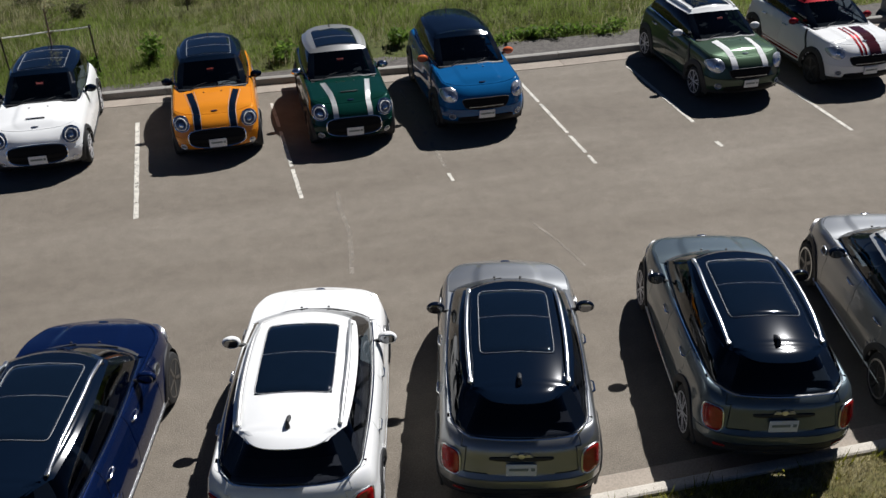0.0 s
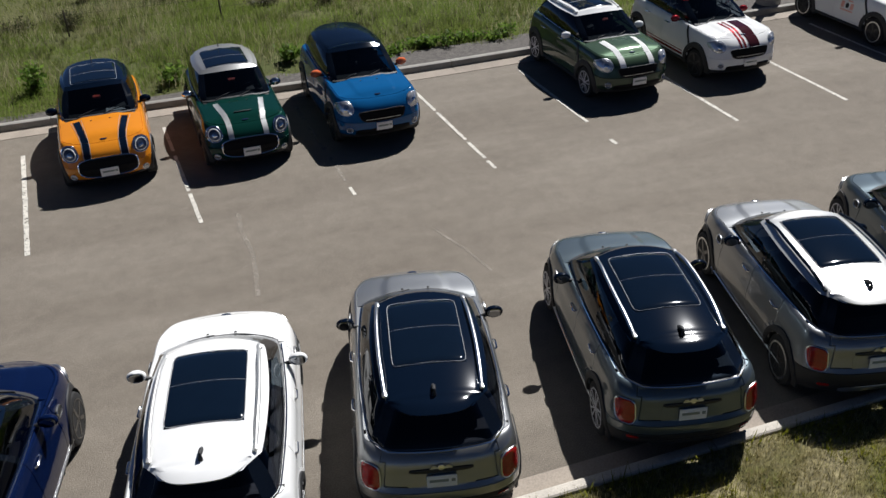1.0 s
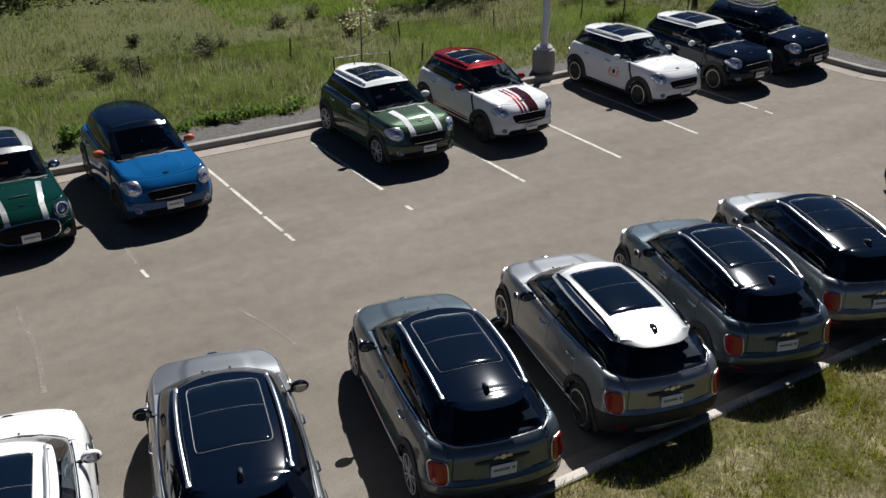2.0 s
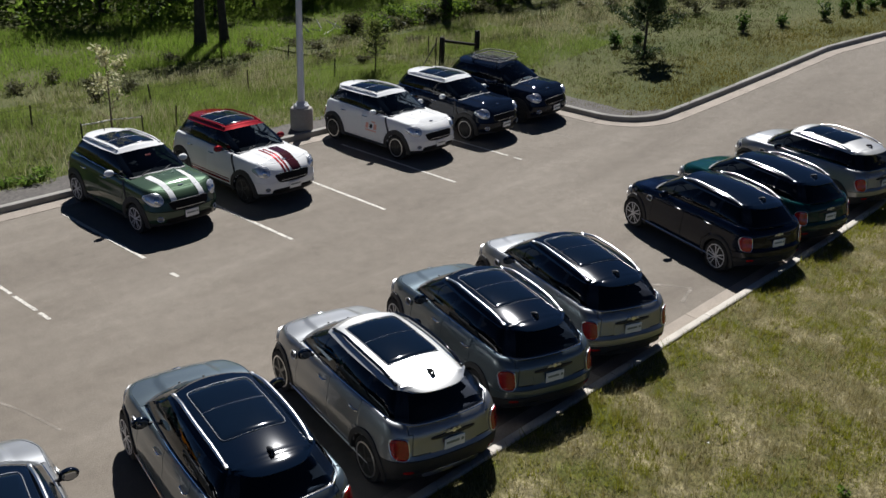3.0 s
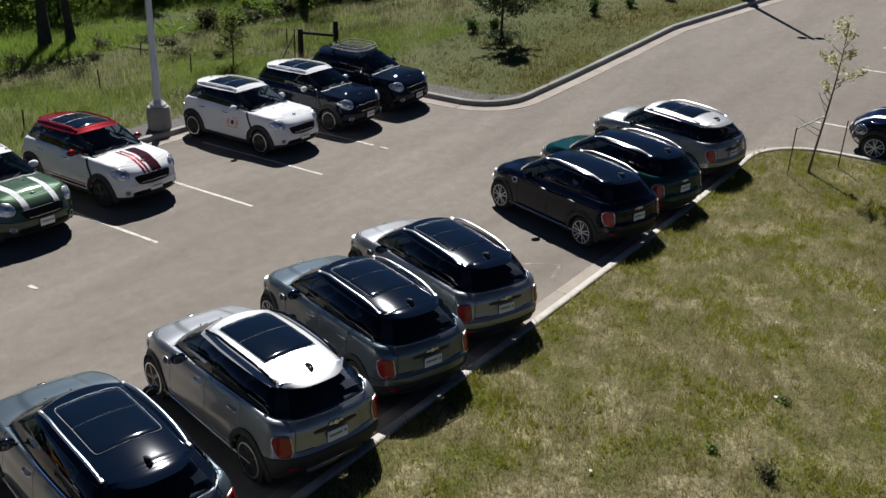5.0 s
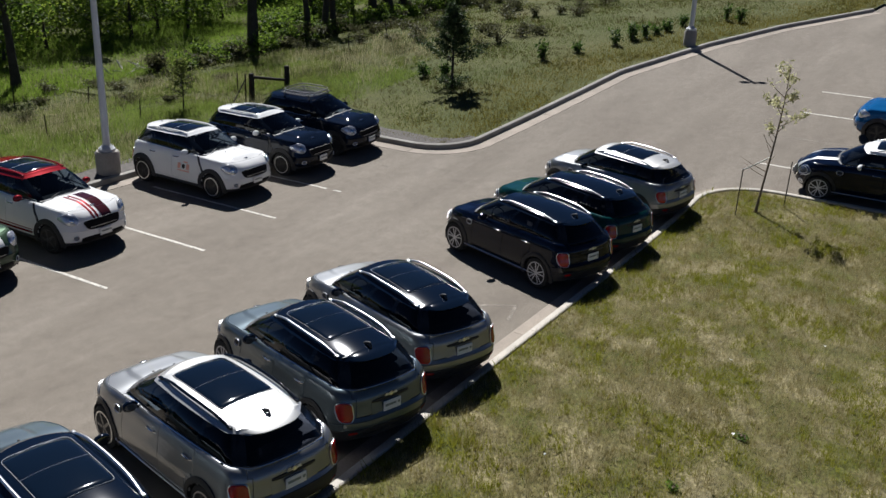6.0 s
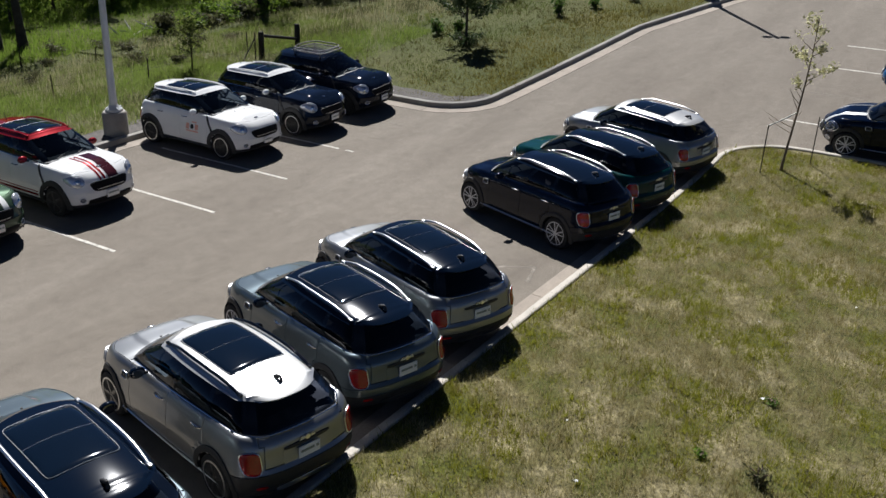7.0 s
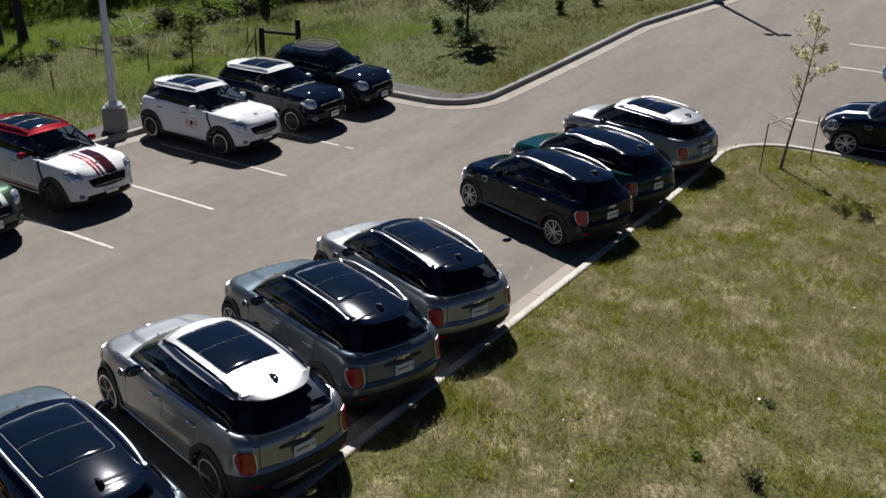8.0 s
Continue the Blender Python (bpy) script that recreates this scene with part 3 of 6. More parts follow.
            pts.append((x, ry - rb * (1 - (1 - 2 * v) ** 2) ** 0.8 - bulge * 0.6 + tight))
        for k in range(26):
            v = k / 26
            sb = 0.075 * (1 - (2 * v - 1) ** 2) + bulge - tight
            pts.append((rx + (fx - rx) * v + sb, ry + (fy - ry) * v))
        # soften the corners where the sides meet the tail
        soft = []
        for x, y in pts:
            t = max(0, (abs(x) - rx + 0.15) / 0.15) * max(0, (ry + 0.15 - y) / 0.15)
            soft.append((x - math.copysign(0.055 * min(t, 1.2), x), y + 0.055 * min(t, 1.2)))
        pts = soft
        zt = c["H"] - 0.075
        wid = max(abs(p[0]) for p in pts)
        out = []
        for x, y in pts:
            roof_edge = zt - 0.05 * smoothstep(-0.2, 0.6, y) - c["drop"] * max(0, -0.45 - y) ** 2 + 0.07 * (1 - (abs(x) / wid) ** 2.2)
            zb = sh.ztop(y) - 0.015 - (0.03 if y > c["fy"] - 0.05 else 0)
            out.append(Vector((x, y, zb + (roof_edge - zb) * h)))
        return out

    hs = [0, 0.09, 0.2, 0.35, 0.5, 0.65, 0.78, 0.885, 0.94, 0.975, 1.0]
    rings = [ring(h) for h in hs]
    m_ring = len(rings[0])
    flat = [p for r in rings for p in r]
    groups = {}
    for j in range(len(hs) - 1):
        for k in range(m_ring):
            f = (j * m_ring + k, j * m_ring + (k + 1) % m_ring, (j + 1) * m_ring + (k + 1) % m_ring, (j + 1) * m_ring + k)
            if hs[j] >= 0.885:
                name = "roof"
            elif j == 0:
                name = "frame"
            elif 1 <= k < 15:
                name = "windscreen"
            elif 43 <= k < 57:
                name = "rear_window"
            else:
                v = (k - 16) if 16 <= k < 42 else 25 - (k - 58) if k >= 58 else -1
                if c["doors"] == 4:
                    pane = 0 if 1 <= v < 10 else 1 if 11 <= v < 18 else 2 if 19 <= v < 25 else None
                else:
                    pane = 0 if 1 <= v < 13 else 2 if 14 <= v < 24 else None
                name = "frame" if pane is None else ("side_l%d" if k < 42 else "side_r%d") % pane
            groups.setdefault(name, []).append(f)

    def pick(faces):
        used = sorted({i for f in faces for i in f})
        remap = {i: k for k, i in enumerate(used)}
        return [flat[i] for i in used], [tuple(remap[i] for i in f) for f in faces]

    for name, faces in groups.items():
        if name == "roof":
            continue
        nm = {"frame": "window_pillar", "windscreen": "windscreen", "rear_window": "rear_window"}.get(name, "side_window")
        mt = GLOSS_BLACK if name == "frame" else GLASS if name in ("windscreen", "side_l0", "side_r0") else GLASS_DARK
        ob = part(nm, pick(faces), mt, car)
        if name != "frame":
            ob.visible_shadow = False
    foot = []
    meet = []
    for k in range(0, 17):
        col = [rings[j][k] for j in range(6)]
        p = col[0]
        for a, b in zip(col, col[1:]):
            for q in range(8):
                p = a.lerp(b, q / 8)
                if p.z > bonnet_z(p.x, p.y):
                    break
            if p.z > bonnet_z(p.x, p.y):
                break
        meet.append(p)
        u = Vector((p.x * 0.25, 1.0, 0)).normalized()
        row = []
        for d, h in ((-0.05, 0.012), (0.01, 0.010), (0.035, 0.004)):
            q = p + u * d
            row.append(Vector((q.x, q.y, bonnet_z(q.x, q.y) + h)))
        foot.append(row)
    part("cowl_trim", sheet(foot), PLASTIC, car)
    # roof skin across from edge to edge
    top = rings[-1]
    lefts = [top[8 + k] for k in range(0, 43)]
    rights = [top[(8 - k) % m_ring] for k in range(0, 43)]
    rows, prof = [], []
    wid = max(abs(p.x) for p in top)
    for a, b in zip(lefts, rights):
        w = abs(a.x)
        y = (a.y + b.y) / 2
        base = a.z + 0.07 * (w / wid) ** 2.2
        prof.append((y, base))
        rows.append([Vector((w * q / 8, y, base - 0.07 * (w / wid * abs(q / 8)) ** 2.2)) for q in range(-8, 9)])

    def roof_z(x, y):
        (y0, z0), (y1, z1) = sorted(prof, key=lambda p: abs(p[0] - y))[:2]
        t = 0 if abs(y1 - y0) < 1e-6 else min(max((y - y0) / (y1 - y0), -0.5), 1.5)
        return z0 + (z1 - z0) * t - 0.07 * min(abs(x) / wid, 1.1) ** 2.2

    edge = pick(groups["roof"])
    roof = part("roof", weld(join(edge, sheet(rows))), paint_roof, car, smooth=60)
    # spoiler lip over the rear window, running on from the roof
    lip = []
    for k in range(-12, 13):
        e = abs(k / 12)
        x = k / 12 * c["trx"] * 0.85
        y0 = c["try_"] - c["trb"] * (1 - (0.85 * e) ** 2) ** 0.8 + 0.06 + 0.02 * e ** 4
        slope = 2 * c["drop"] * (-0.45 - y0) + 0.06
        ov = 0.04 + 0.10 * (1 - e ** 5)
        zr = roof_z(x, y0) + 0.005
        row = []
        for v in (-0.4, 0.0, 0.3, 0.6, 0.85, 1.0):
            d = ov * v
            row.append(Vector((x * (1 - 0.03 * max(v, 0)), y0 - d, (roof_z(x, y0 - d) + 0.002 if v < 0 else zr - slope * d - 0.7 * d * d) - 0.02 * e ** 6)))
        tip = row[-1]
        row += [tip + Vector((0, 0.006, -0.016)), tip + Vector((0, ov * 0.5, -0.022)), tip + Vector((-0.02 * k / 12, ov * 0.9, -0.02))]
        lip.append(row)
    part("roof_spoiler", sheet(lip), paint_roof, car)
    # belt strip
    base = rings[0]
    strip = [base[(16 + k) % m_ring] for k in range(0, 69)]
    strip = [Vector((p.x * 1.018, p.y - (0.012 if 42 - 16 < k < 58 - 16 else 0), p.z + 0.012)) for k, p in enumerate(strip)]
    part("belt_trim", tube(strip, 0.011, 6), trim, car)
    if sunroof:
        gl = []
        y1, y0, hw = c["glass"]
        for k in range(13):
            y = y0 + (y1 - y0) * k / 12
            gl.append([Vector((hw * q / 6, y, roof_z(hw * q / 6, y) + 0.006)) for q in range(-6, 7)])
        sr_ = part("sunroof", grooved(sheet(gl), 0.008, 0.012), ROOF_GLASS, roof, "dark glass sunroof")
        rim = [Vector((x, y, roof_z(x, y) + 0.008)) for x, y in rounded(0, (y0 + y1) / 2, 2 * hw, y1 - y0, 14, 60)]
        part("sunroof_seal", tube(rim + rim[:1], 0.0045, 5), SEAL, sr_)
        ym = (y0 + y1) / 2 + 0.04
        part("sunroof_bar", tube([(x, ym, roof_z(x, ym) + 0.008) for x in [hw * q / 6 for q in range(-6, 7)]], 0.004, 5), SEAL, sr_)
    if rails is not None:
        for sx in (-1, 1):
            pts = []
            for k in range(15):
                v = k / 14
                y = c["tfy"] - 0.02 - v * (c["tfy"] - c["try_"] - 0.16)
                x = sx * (0.520 + 0.03 * math.sin(math.pi * v))
                pts.append(Vector((x, y, roof_z(x, y) + 0.006 + (0.045 if c is COUNTRY else 0.024) * min(1, 5 * v, 5 * (1 - v)))))
            rail = part("roof_rail", tube(pts, [0.014] + [0.023] * 13 + [0.014], 10, (1.0, 0.85)), rails, roof)
            for end in (pts[0], pts[-1]):
                part("rail_foot", box((end.x, end.y + (0.02 if end is pts[-1] else -0.02), end.z + 0.004), (0.05, 0.10, 0.03), 0.012), rails, rail)
    fin_y = c["try_"] + 0.10
    fz = roof_z(0, fin_y)
    if c is COUNTRY:
        part("antenna", tube([(0, fin_y + 0.10, fz - 0.004), (0, fin_y + 0.04, fz + 0.022), (0, fin_y - 0.02, fz + 0.045), (0, fin_y - 0.055, fz + 0.06), (0, fin_y - 0.065, fz + 0.03), (0, fin_y - 0.07, fz - 0.01)], [0.016, 0.028, 0.026, 0.014, 0.02, 0.026], 10, (0.9, 1.0)), PLASTIC, roof)
    else:
        part("antenna", tube([(0, fin_y, fz - 0.01), (0, fin_y - 0.06, fz + 0.1), (0, fin_y - 0.13, fz + 0.2)], [0.014, 0.005, 0.004], 6), PLASTIC, roof)

    # wheels and arches
    meshes = wheel_meshes(wheels, c["wr"])
    for ay in axles:
        for sx in (-1, 1):
            x = sx * (W / 2 - 0.125)
            w = new("wheel")
            w.parent = car
            w.matrix_local = Matrix.Translation((x, ay, c["wr"])) @ (Matrix.Rotation(math.pi, 4, "Z") if sx < 0 else Matrix.Identity(4)) @ Matrix.Rotation(0.3 + ay, 4, "X")
            for nm, (me, mt) in meshes.items():
                part(nm, me, mt, w)
            rows = []
            for k in range(25):
                a = radians(-14 + 208 * k / 24)
                row = []
                wide = 0.035 if c is FIRST else 0.0
                for rad, out in ((ra - 0.012, -0.05), (ra - 0.012, 0.016), (ra + 0.03, 0.026), (ra + 0.068 + wide, 0.016), (ra + 0.075 + wide, -0.01)):
                    y, z = ay + rad * math.cos(a), c["wr"] + rad * math.sin(a)
                    row.append(Vector((sx * (sh.flank(y, max(z, 0.3)) + out), y, max(z, c["z0"] - 0.02))))
                rows.append(row)
            part("wheel_arch", sheet(rows, sx < 0), PLASTIC if c["clad"] else paint_body, car)
            rows = []
            for k in range(17):
                a = radians(-20 + 220 * k / 16)
                rows.append([Vector((sx * xx, ay + ra * math.cos(a), c["wr"] + ra * math.sin(a))) for xx in (W / 2 - 0.38, W / 2 - 0.05)])
            rows2 = [[r[0], Vector((r[0].x, ay, c["wr"]))] for r in rows]
            part("arch_liner", join(sheet(rows), sheet(rows2)), PLASTIC, car)
    # doors: handles, mirrors, sill strip
    for sx, tag in ((-1, "l"), (1, "r")):
        for y1, y0, nm in door_ends:
            hy, hzz = y0 + 0.17, c["belt"] - 0.17
            x = sx * (sh.flank(hy, hzz) + 0.022)
            part("handle", tube([(x - sx * 0.03, hy - 0.10, hzz), (x, hy - 0.07, hzz), (x, hy + 0.07, hzz + 0.003), (x - sx * 0.03, hy + 0.10, hzz)], 0.014, 8), CHROME, made[nm + "_" + tag])
        strip_y = [sf - 0.18 - (sf - sr - 0.45) * k / 10 for k in range(11)]
        part("sill_strip", tube([(sx * (sh.flank(y, c["z0"] + 0.06) + 0.012), y, c["z0"] + 0.06) for y in strip_y], 0.016, 6), SATIN if c is COUNTRY else PLASTIC, made["sill_" + tag])
        my, mz, mx = c["mirror_y"], c["belt"] + 0.02, sx * (W / 2 + 0.02)
        mm = Matrix.Translation((mx, my, mz)) @ Matrix.Diagonal((0.115, 0.075, 0.078, 1))
        bm = bmesh.new()
        bmesh.ops.create_uvsphere(bm, u_segments=18, v_segments=12, radius=1, matrix=mm)
        for v in bm.verts:
            v.co.y = max(v.co.y, my - 0.035)
        mir = part("door_mirror", bm_data(bm), mirror, car)
        part("mirror_arm", tube([(mx - sx * 0.06, my, mz - 0.03), (mx - sx * 0.17, my + 0.02, mz - 0.07)], 0.026, 8), PLASTIC, mir)
        part("mirror_glass", patch(lambda a, b, h: Vector((mx + a, my - 0.036 - h, mz + b)), rounded(0, 0, 0.17, 0.11, 3, 18), 0.003), MIRROR, mir)
        if c is FIRST:
            band = []
            for k in range(9):
                y, z = axles[0] - 0.30 - 0.20 * k / 8, c["wr"] + ra - 0.02 + (c["belt"] - 0.05 - c["wr"] - ra + 0.02) * k / 8
                band.append([Vector((sx * (sh.flank(y + d, z) + h), y + d, z)) for d, h in ((-0.035, -0.004), (-0.03, 0.010), (0.03, 0.010), (0.035, -0.004))])
            part("fender_trim", sheet(band, sx > 0), PLASTIC, car)
        if c is COUNTRY:
            sy, sz = axles[0] - ra - 0.10, c["belt"] - 0.24
            fn = lambda a, b, h: Vector((sx * (sh.flank(a, b) + h), a, b))
            sc = part("side_vent", patch(fn, rounded(sy, sz, 0.17, 0.11, 3, 18), 0.02), PLASTIC, car)
            part("vent_rim", rim_of(fn, rounded(sy, sz, 0.16, 0.10, 3, 18), 0.009, 0.02), SATIN, sc)
        # seats
        for sy in (c["fy"] - 0.92, c["fy"] - 1.82):
            part("seat", join(box((sx * 0.36, sy + 0.1, 0.74), (0.48, 0.5, 0.18), 0.06), box((sx * 0.36, sy - 0.19, 0.98), (0.46, 0.14, 0.56), 0.06, None), box((sx * 0.36, sy - 0.21, c["H"] - 0.28), (0.26, 0.09, 0.17), 0.04)), SEAT_TAN if sy > -0.6 else SEAT, car)
    part("dashboard", box((0, c["fy"] - 0.2, c["cowl"] - 0.06), (1.30, 0.42, 0.16), 0.06), SEAT, car)
    rot = Matrix.Translation((-0.36, c["fy"] - 0.45, c["cowl"] - 0.01)) @ Matrix.Rotation(radians(65), 4, "X")
    part("steering_wheel", tube([rot @ Vector((0.18 * math.cos(a), 0.18 * math.sin(a), 0)) for a in [2 * math.pi * k / 20 for k in range(21)]], 0.014, 6), PLASTIC, car)
    part("inner_mirror", box((0, c["tfy"] + 0.19, c["H"] - 0.2), (0.2, 0.03, 0.06), 0.012), PLASTIC, car)

    # nose
    nose = lambda a, b, h: Vector((a, sh.ahead(a, b, "f") + h, b))
    tail = lambda a, b, h: Vector((a, sh.ahead(a, b, "r") - h, b))
    if c is FIRST:
        gw, gh, gz = 0.90, 0.20, c["z0"] + 0.475
    else:
        gw, gh, gz = 1.06, (0.36 if c is HATCH else 0.32), c["z0"] + 0.33
    power, flare = (5.0, 0.2) if c is FIRST else (3.2, 0.0)
    shape = [(a * (1 + flare * (b - gz) / gh), b) for a, b in rounded(0, gz, gw, gh, power, 44)]
    grille = part("grille", patch(nose, shape, 0.012), GRILLE, car)
    part("grille_rim", rim_of(nose, shape, 0.014 if c is not FIRST else 0.009, 0.012), trim if c is not FIRST else PLASTIC, grille)
    for q in (-0.28, 0.0, 0.28):
        zz = gz + q * gh
        hw = gw * 0.46 * (1 - (q * 1.4) ** 2)
        part("grille_bar", tube([nose(-hw + 2 * hw * k / 10, zz, 0.022) for k in range(11)], 0.006, 5), SATIN if c is FIRST and q == -0.28 else GRILLE, grille)
    low = (c["z0"] + 0.16, 1.12, 0.14) if c is FIRST else (c["z0"] + 0.08, 1.0, 0.07)
    part("lower_grille", patch(nose, rounded(0, *low, 4.5, 34), 0.010), GRILLE, car)
    pz = gz - (0.08 if c is not FIRST else 0.20)
    yy = sh.ahead(0, pz, "f") + 0.035
    plate = part("number_plate", box((0, yy, pz), (0.32, 0.016, 0.16), 0.006), PLATE_WHITE, car)
    part("plate_mark", join(box((0.02, yy + 0.009, pz + 0.01), (0.21, 0.004, 0.035), 0), box((-0.12, yy + 0.009, pz + 0.01), (0.04, 0.004, 0.04), 0)), PLATE_INK, plate)
    hx, hzz = W / 2 * (0.72 if c is not FIRST else 0.77), c["nose"] - {"HATCH": 0.085, "COUNTRY": 0.15, "FIRST": 0.105}["COUNTRY" if c is COUNTRY else "FIRST" if c is FIRST else "HATCH"]
    sink, follow = (0.02, 0.55) if c is HATCH else (0.004, 0.92) if c is COUNTRY else (0.008, 0.72)
    for sx in (-1, 1):
        def lampfn(a, b, h, sx=sx):
            y0 = sh.ahead(sx * hx, hzz, "f")
            y = y0 + sink + (sh.ahead(a, b, "f") - y0) * follow
            return Vector((a + sx * h * 0.35, y + h * 0.85, b + h * 0.2))
        rw, rh = (0.28, 0.27) if c is not FIRST else (0.29, 0.26)
        lamp = part("headlight", patch(lampfn, rounded(sx * hx, hzz, rw, rh, 2.2, 30), 0.03), LAMP_CLEAR if c is FIRST else LAMP_DEEP, car)
        part("headlight_rim", rim_of(lampfn, rounded(sx * hx, hzz, rw, rh, 2.2, 30), 0.014 if c is HATCH else 0.008, 0.014), CHROME if c is HATCH else SATIN, lamp)
        if c is not FIRST:
            part("daylight_ring", rim_of(lampfn, rounded(sx * hx, hzz, rw * 0.74, rh * 0.74, 2.1, 30), 0.010, 0.034), PLATE_WHITE if c is HATCH else SATIN, lamp)
        if c is FIRST:
            part("lamp_reflector", patch(lampfn, rounded(sx * (hx - 0.02), hzz + 0.01, rw * 0.62, rh * 0.66, 2.3, 24), 0.036), LAMP_CLEAR, lamp)
        part("lamp_bulb", patch(lampfn, rounded(sx * (hx - 0.01), hzz, 0.10, 0.09, 2, 18), 0.045), LAMP_DEEP if c is COUNTRY else CHROME, lamp)
        fog = rounded(sx * W * 0.37, c["z0"] + (0.22 if c is FIRST else 0.16), 0.11, 0.11, 2, 18)
        lens = part("fog_light", patch(nose, fog, 0.012), LAMP_DEEP if c is FIRST else LAMP_CLEAR, car)
        part("fog_light_rim", rim_of(nose, fog, 0.008, 0.012), SATIN, lens)
    bz = sh.front(1) - 0.02
    part("bonnet_badge", lathe([(0.034, 0), (0.03, 0.008), (0.01, 0.012)], 16, Matrix.Translation((0, bz - 0.05, bonnet_z(0, bz - 0.05))) @ Matrix.Diagonal((2.0, 0.8, 1, 1))), CHROME, hood)
    for ka, kb in ((9, 14), (3, 9)):
        part("wiper", tube([meet[k] + Vector((0, 0.01 - 0.03 * i, 0.012 + 0.012 * i)) for i, k in enumerate(range(ka, kb))], 0.010, 6), PLASTIC, car)
    # tail
    lx, lz = W / 2 * 0.80, c["z0"] + 0.56 + (0 if c is COUNTRY else -0.06)
    for sx in (-1, 1):
        def tailfn(a, b, h, sx=sx):
            return Vector((a + sx * h * 0.6, sh.ahead(a, b, "r") - h * 0.8, b))
        lamp = part("tail_light", patch(tailfn, rounded(sx * lx, lz, 0.19, 0.29, 3.4, 30), 0.03), LAMP_RED, car)
        part("tail_light_rim", rim_of(tailfn, rounded(sx * lx, lz, 0.195, 0.295, 3.4, 30), 0.009, 0.014), SATIN, lamp)
        part("reflector", patch(tail, rounded(sx * W * 0.36, c["z0"] + 0.22, 0.13, 0.05, 3, 16), 0.008), LAMP_RED, car)
        part("exhaust", lathe([(0.04, 0), (0.042, 0.08), (0.034, 0.08), (0.034, 0.02)], 18, Matrix.Translation((sx * 0.5, yr + 0.26, c["z0"] + 0.12)) @ Matrix.Rotation(radians(90), 4, "X")), SATIN, car)
    tg = made["tailgate"]
    pz = c["z0"] + 0.53
    part("plate_recess", patch(tail, rounded(0, pz + 0.0, 0.72, 0.24, 6, 30), 0.004), paint_body, tg)
    part("tailgate_grip", patch(tail, rounded(0, pz + 0.12, 0.68, 0.05, 4, 24), 0.014), PLASTIC, tg)
    by = sh.ahead(0, pz + 0.16, "r") - 0.014
    wings = [box((sx * w, by, pz + 0.165 + h), (0.085 - 0.05 * h / 0.022, 0.008, 0.012), 0.003) for sx in (-1, 1) for w, h in ((0.075, 0.016), (0.068, 0.0), (0.06, -0.014))]
    part("tail_badge", join(lathe([(0.036, 0), (0.034, 0.01), (0.01, 0.014)], 16, Matrix.Translation((0, by, pz + 0.165)) @ Matrix.Rotation(radians(90), 4, "X")), *wings), SATIN, tg)
    yy = sh.ahead(0, pz, "r") - 0.02
    plate = part("number_plate", box((0, yy, pz), (0.32, 0.014, 0.16), 0.006), PLATE_WHITE, car)
    part("plate_mark", join(box((-0.03, yy - 0.008, pz + 0.01), (0.2, 0.004, 0.035), 0), box((0.12, yy - 0.008, pz + 0.01), (0.04, 0.004, 0.04), 0)), PLATE_INK, plate)
    part("bumper_plate", patch(tail, rounded(0, c["z0"] + 0.12, 0.9, 0.1, 5, 24), 0.01), SATIN if lower is not None else PLASTIC, car)
    # bonnet stripes
    def on_nose(x, s):
        w = sh.half(s) * 0.966
        y = sf + (sh.front(s) - sf) * max(0, 1 - min(abs(x) / w, 1) ** c["pf"]) ** (1 / c["pf"])
        zb = sh.zbot(y)
        return Vector((x, y, zb + s * (sh.ztop(y) - zb)))

    if stripes:
        for xs, ws, mt in stripes:
            rows = []
            ya, yb = on_nose(xs, 1.0).y - 0.005, c["cowl_y"] + 0.02
            for k in range(15):
                y = ya + (yb - ya) * k / 14
                spread = 1 + (0.36 if c is HATCH else 0.12) * k / 14
                rows.append([Vector((xs * spread + ws * (q / 3 - 0.5), y, bonnet_z(xs * spread + ws * (q / 3 - 0.5), y) + 0.005)) for q in range(4)])
            part("bonnet_stripe", sheet(rows), mt, hood)
            rows = [[on_nose(xs + ws * (q / 3 - 0.5), s) + Vector((0, 0.004, 0.006)) for q in range(4)] for s in [1.0, 0.99, 0.975, 0.95, 0.92, 0.88, 0.84, 0.79, 0.74, 0.70]]
            part("nose_stripe", sheet(rows), mt, hood)
    if "scoop" in extra:
        part("bonnet_scoop", box((0, sh.front(1) - 0.28, bonnet_z(0, sh.front(1) - 0.28) + 0.012), (0.34, 0.025, 0.02), 0.008), PLASTIC, hood)
    if "sticker" in extra:
        t = c["tfy"] + 0.20
        part("windscreen_sticker", box((0, t + 0.165, c["H"] - 0.20), (0.13, 0.004, 0.07), 0, None), STICKER, car)
    if "paper" in extra:
        part("dash_paper", box((-0.3, c["fy"] - 0.16, c["cowl"] + 0.05), (0.36, 0.2, 0.006), 0), PAPER, car)
    if "graphic" in extra:
        fn = lambda a, b, h: Vector((sx0 * (sh.flank(a, b) + 0.004 + h * 0.2), a, b))
        for sx0 in (1,):
            for dy, dz, w, h in ((0.41, 0.72, 0.11, 0.15), (0.09, 0.72, 0.11, 0.15), (0.25, 0.60, 0.44, 0.035), (0.33, 0.84, 0.16, 0.035)):
                part("door_graphic", patch(fn, rounded(dy, dz, w, h, 6, 20), 0.003), DECAL_ORANGE, made["front_door_r"])
            part("door_graphic", patch(fn, rounded(0.25, 0.72, 0.11, 0.12, 2.5, 20), 0.004), PLASTIC, made["front_door_r"])
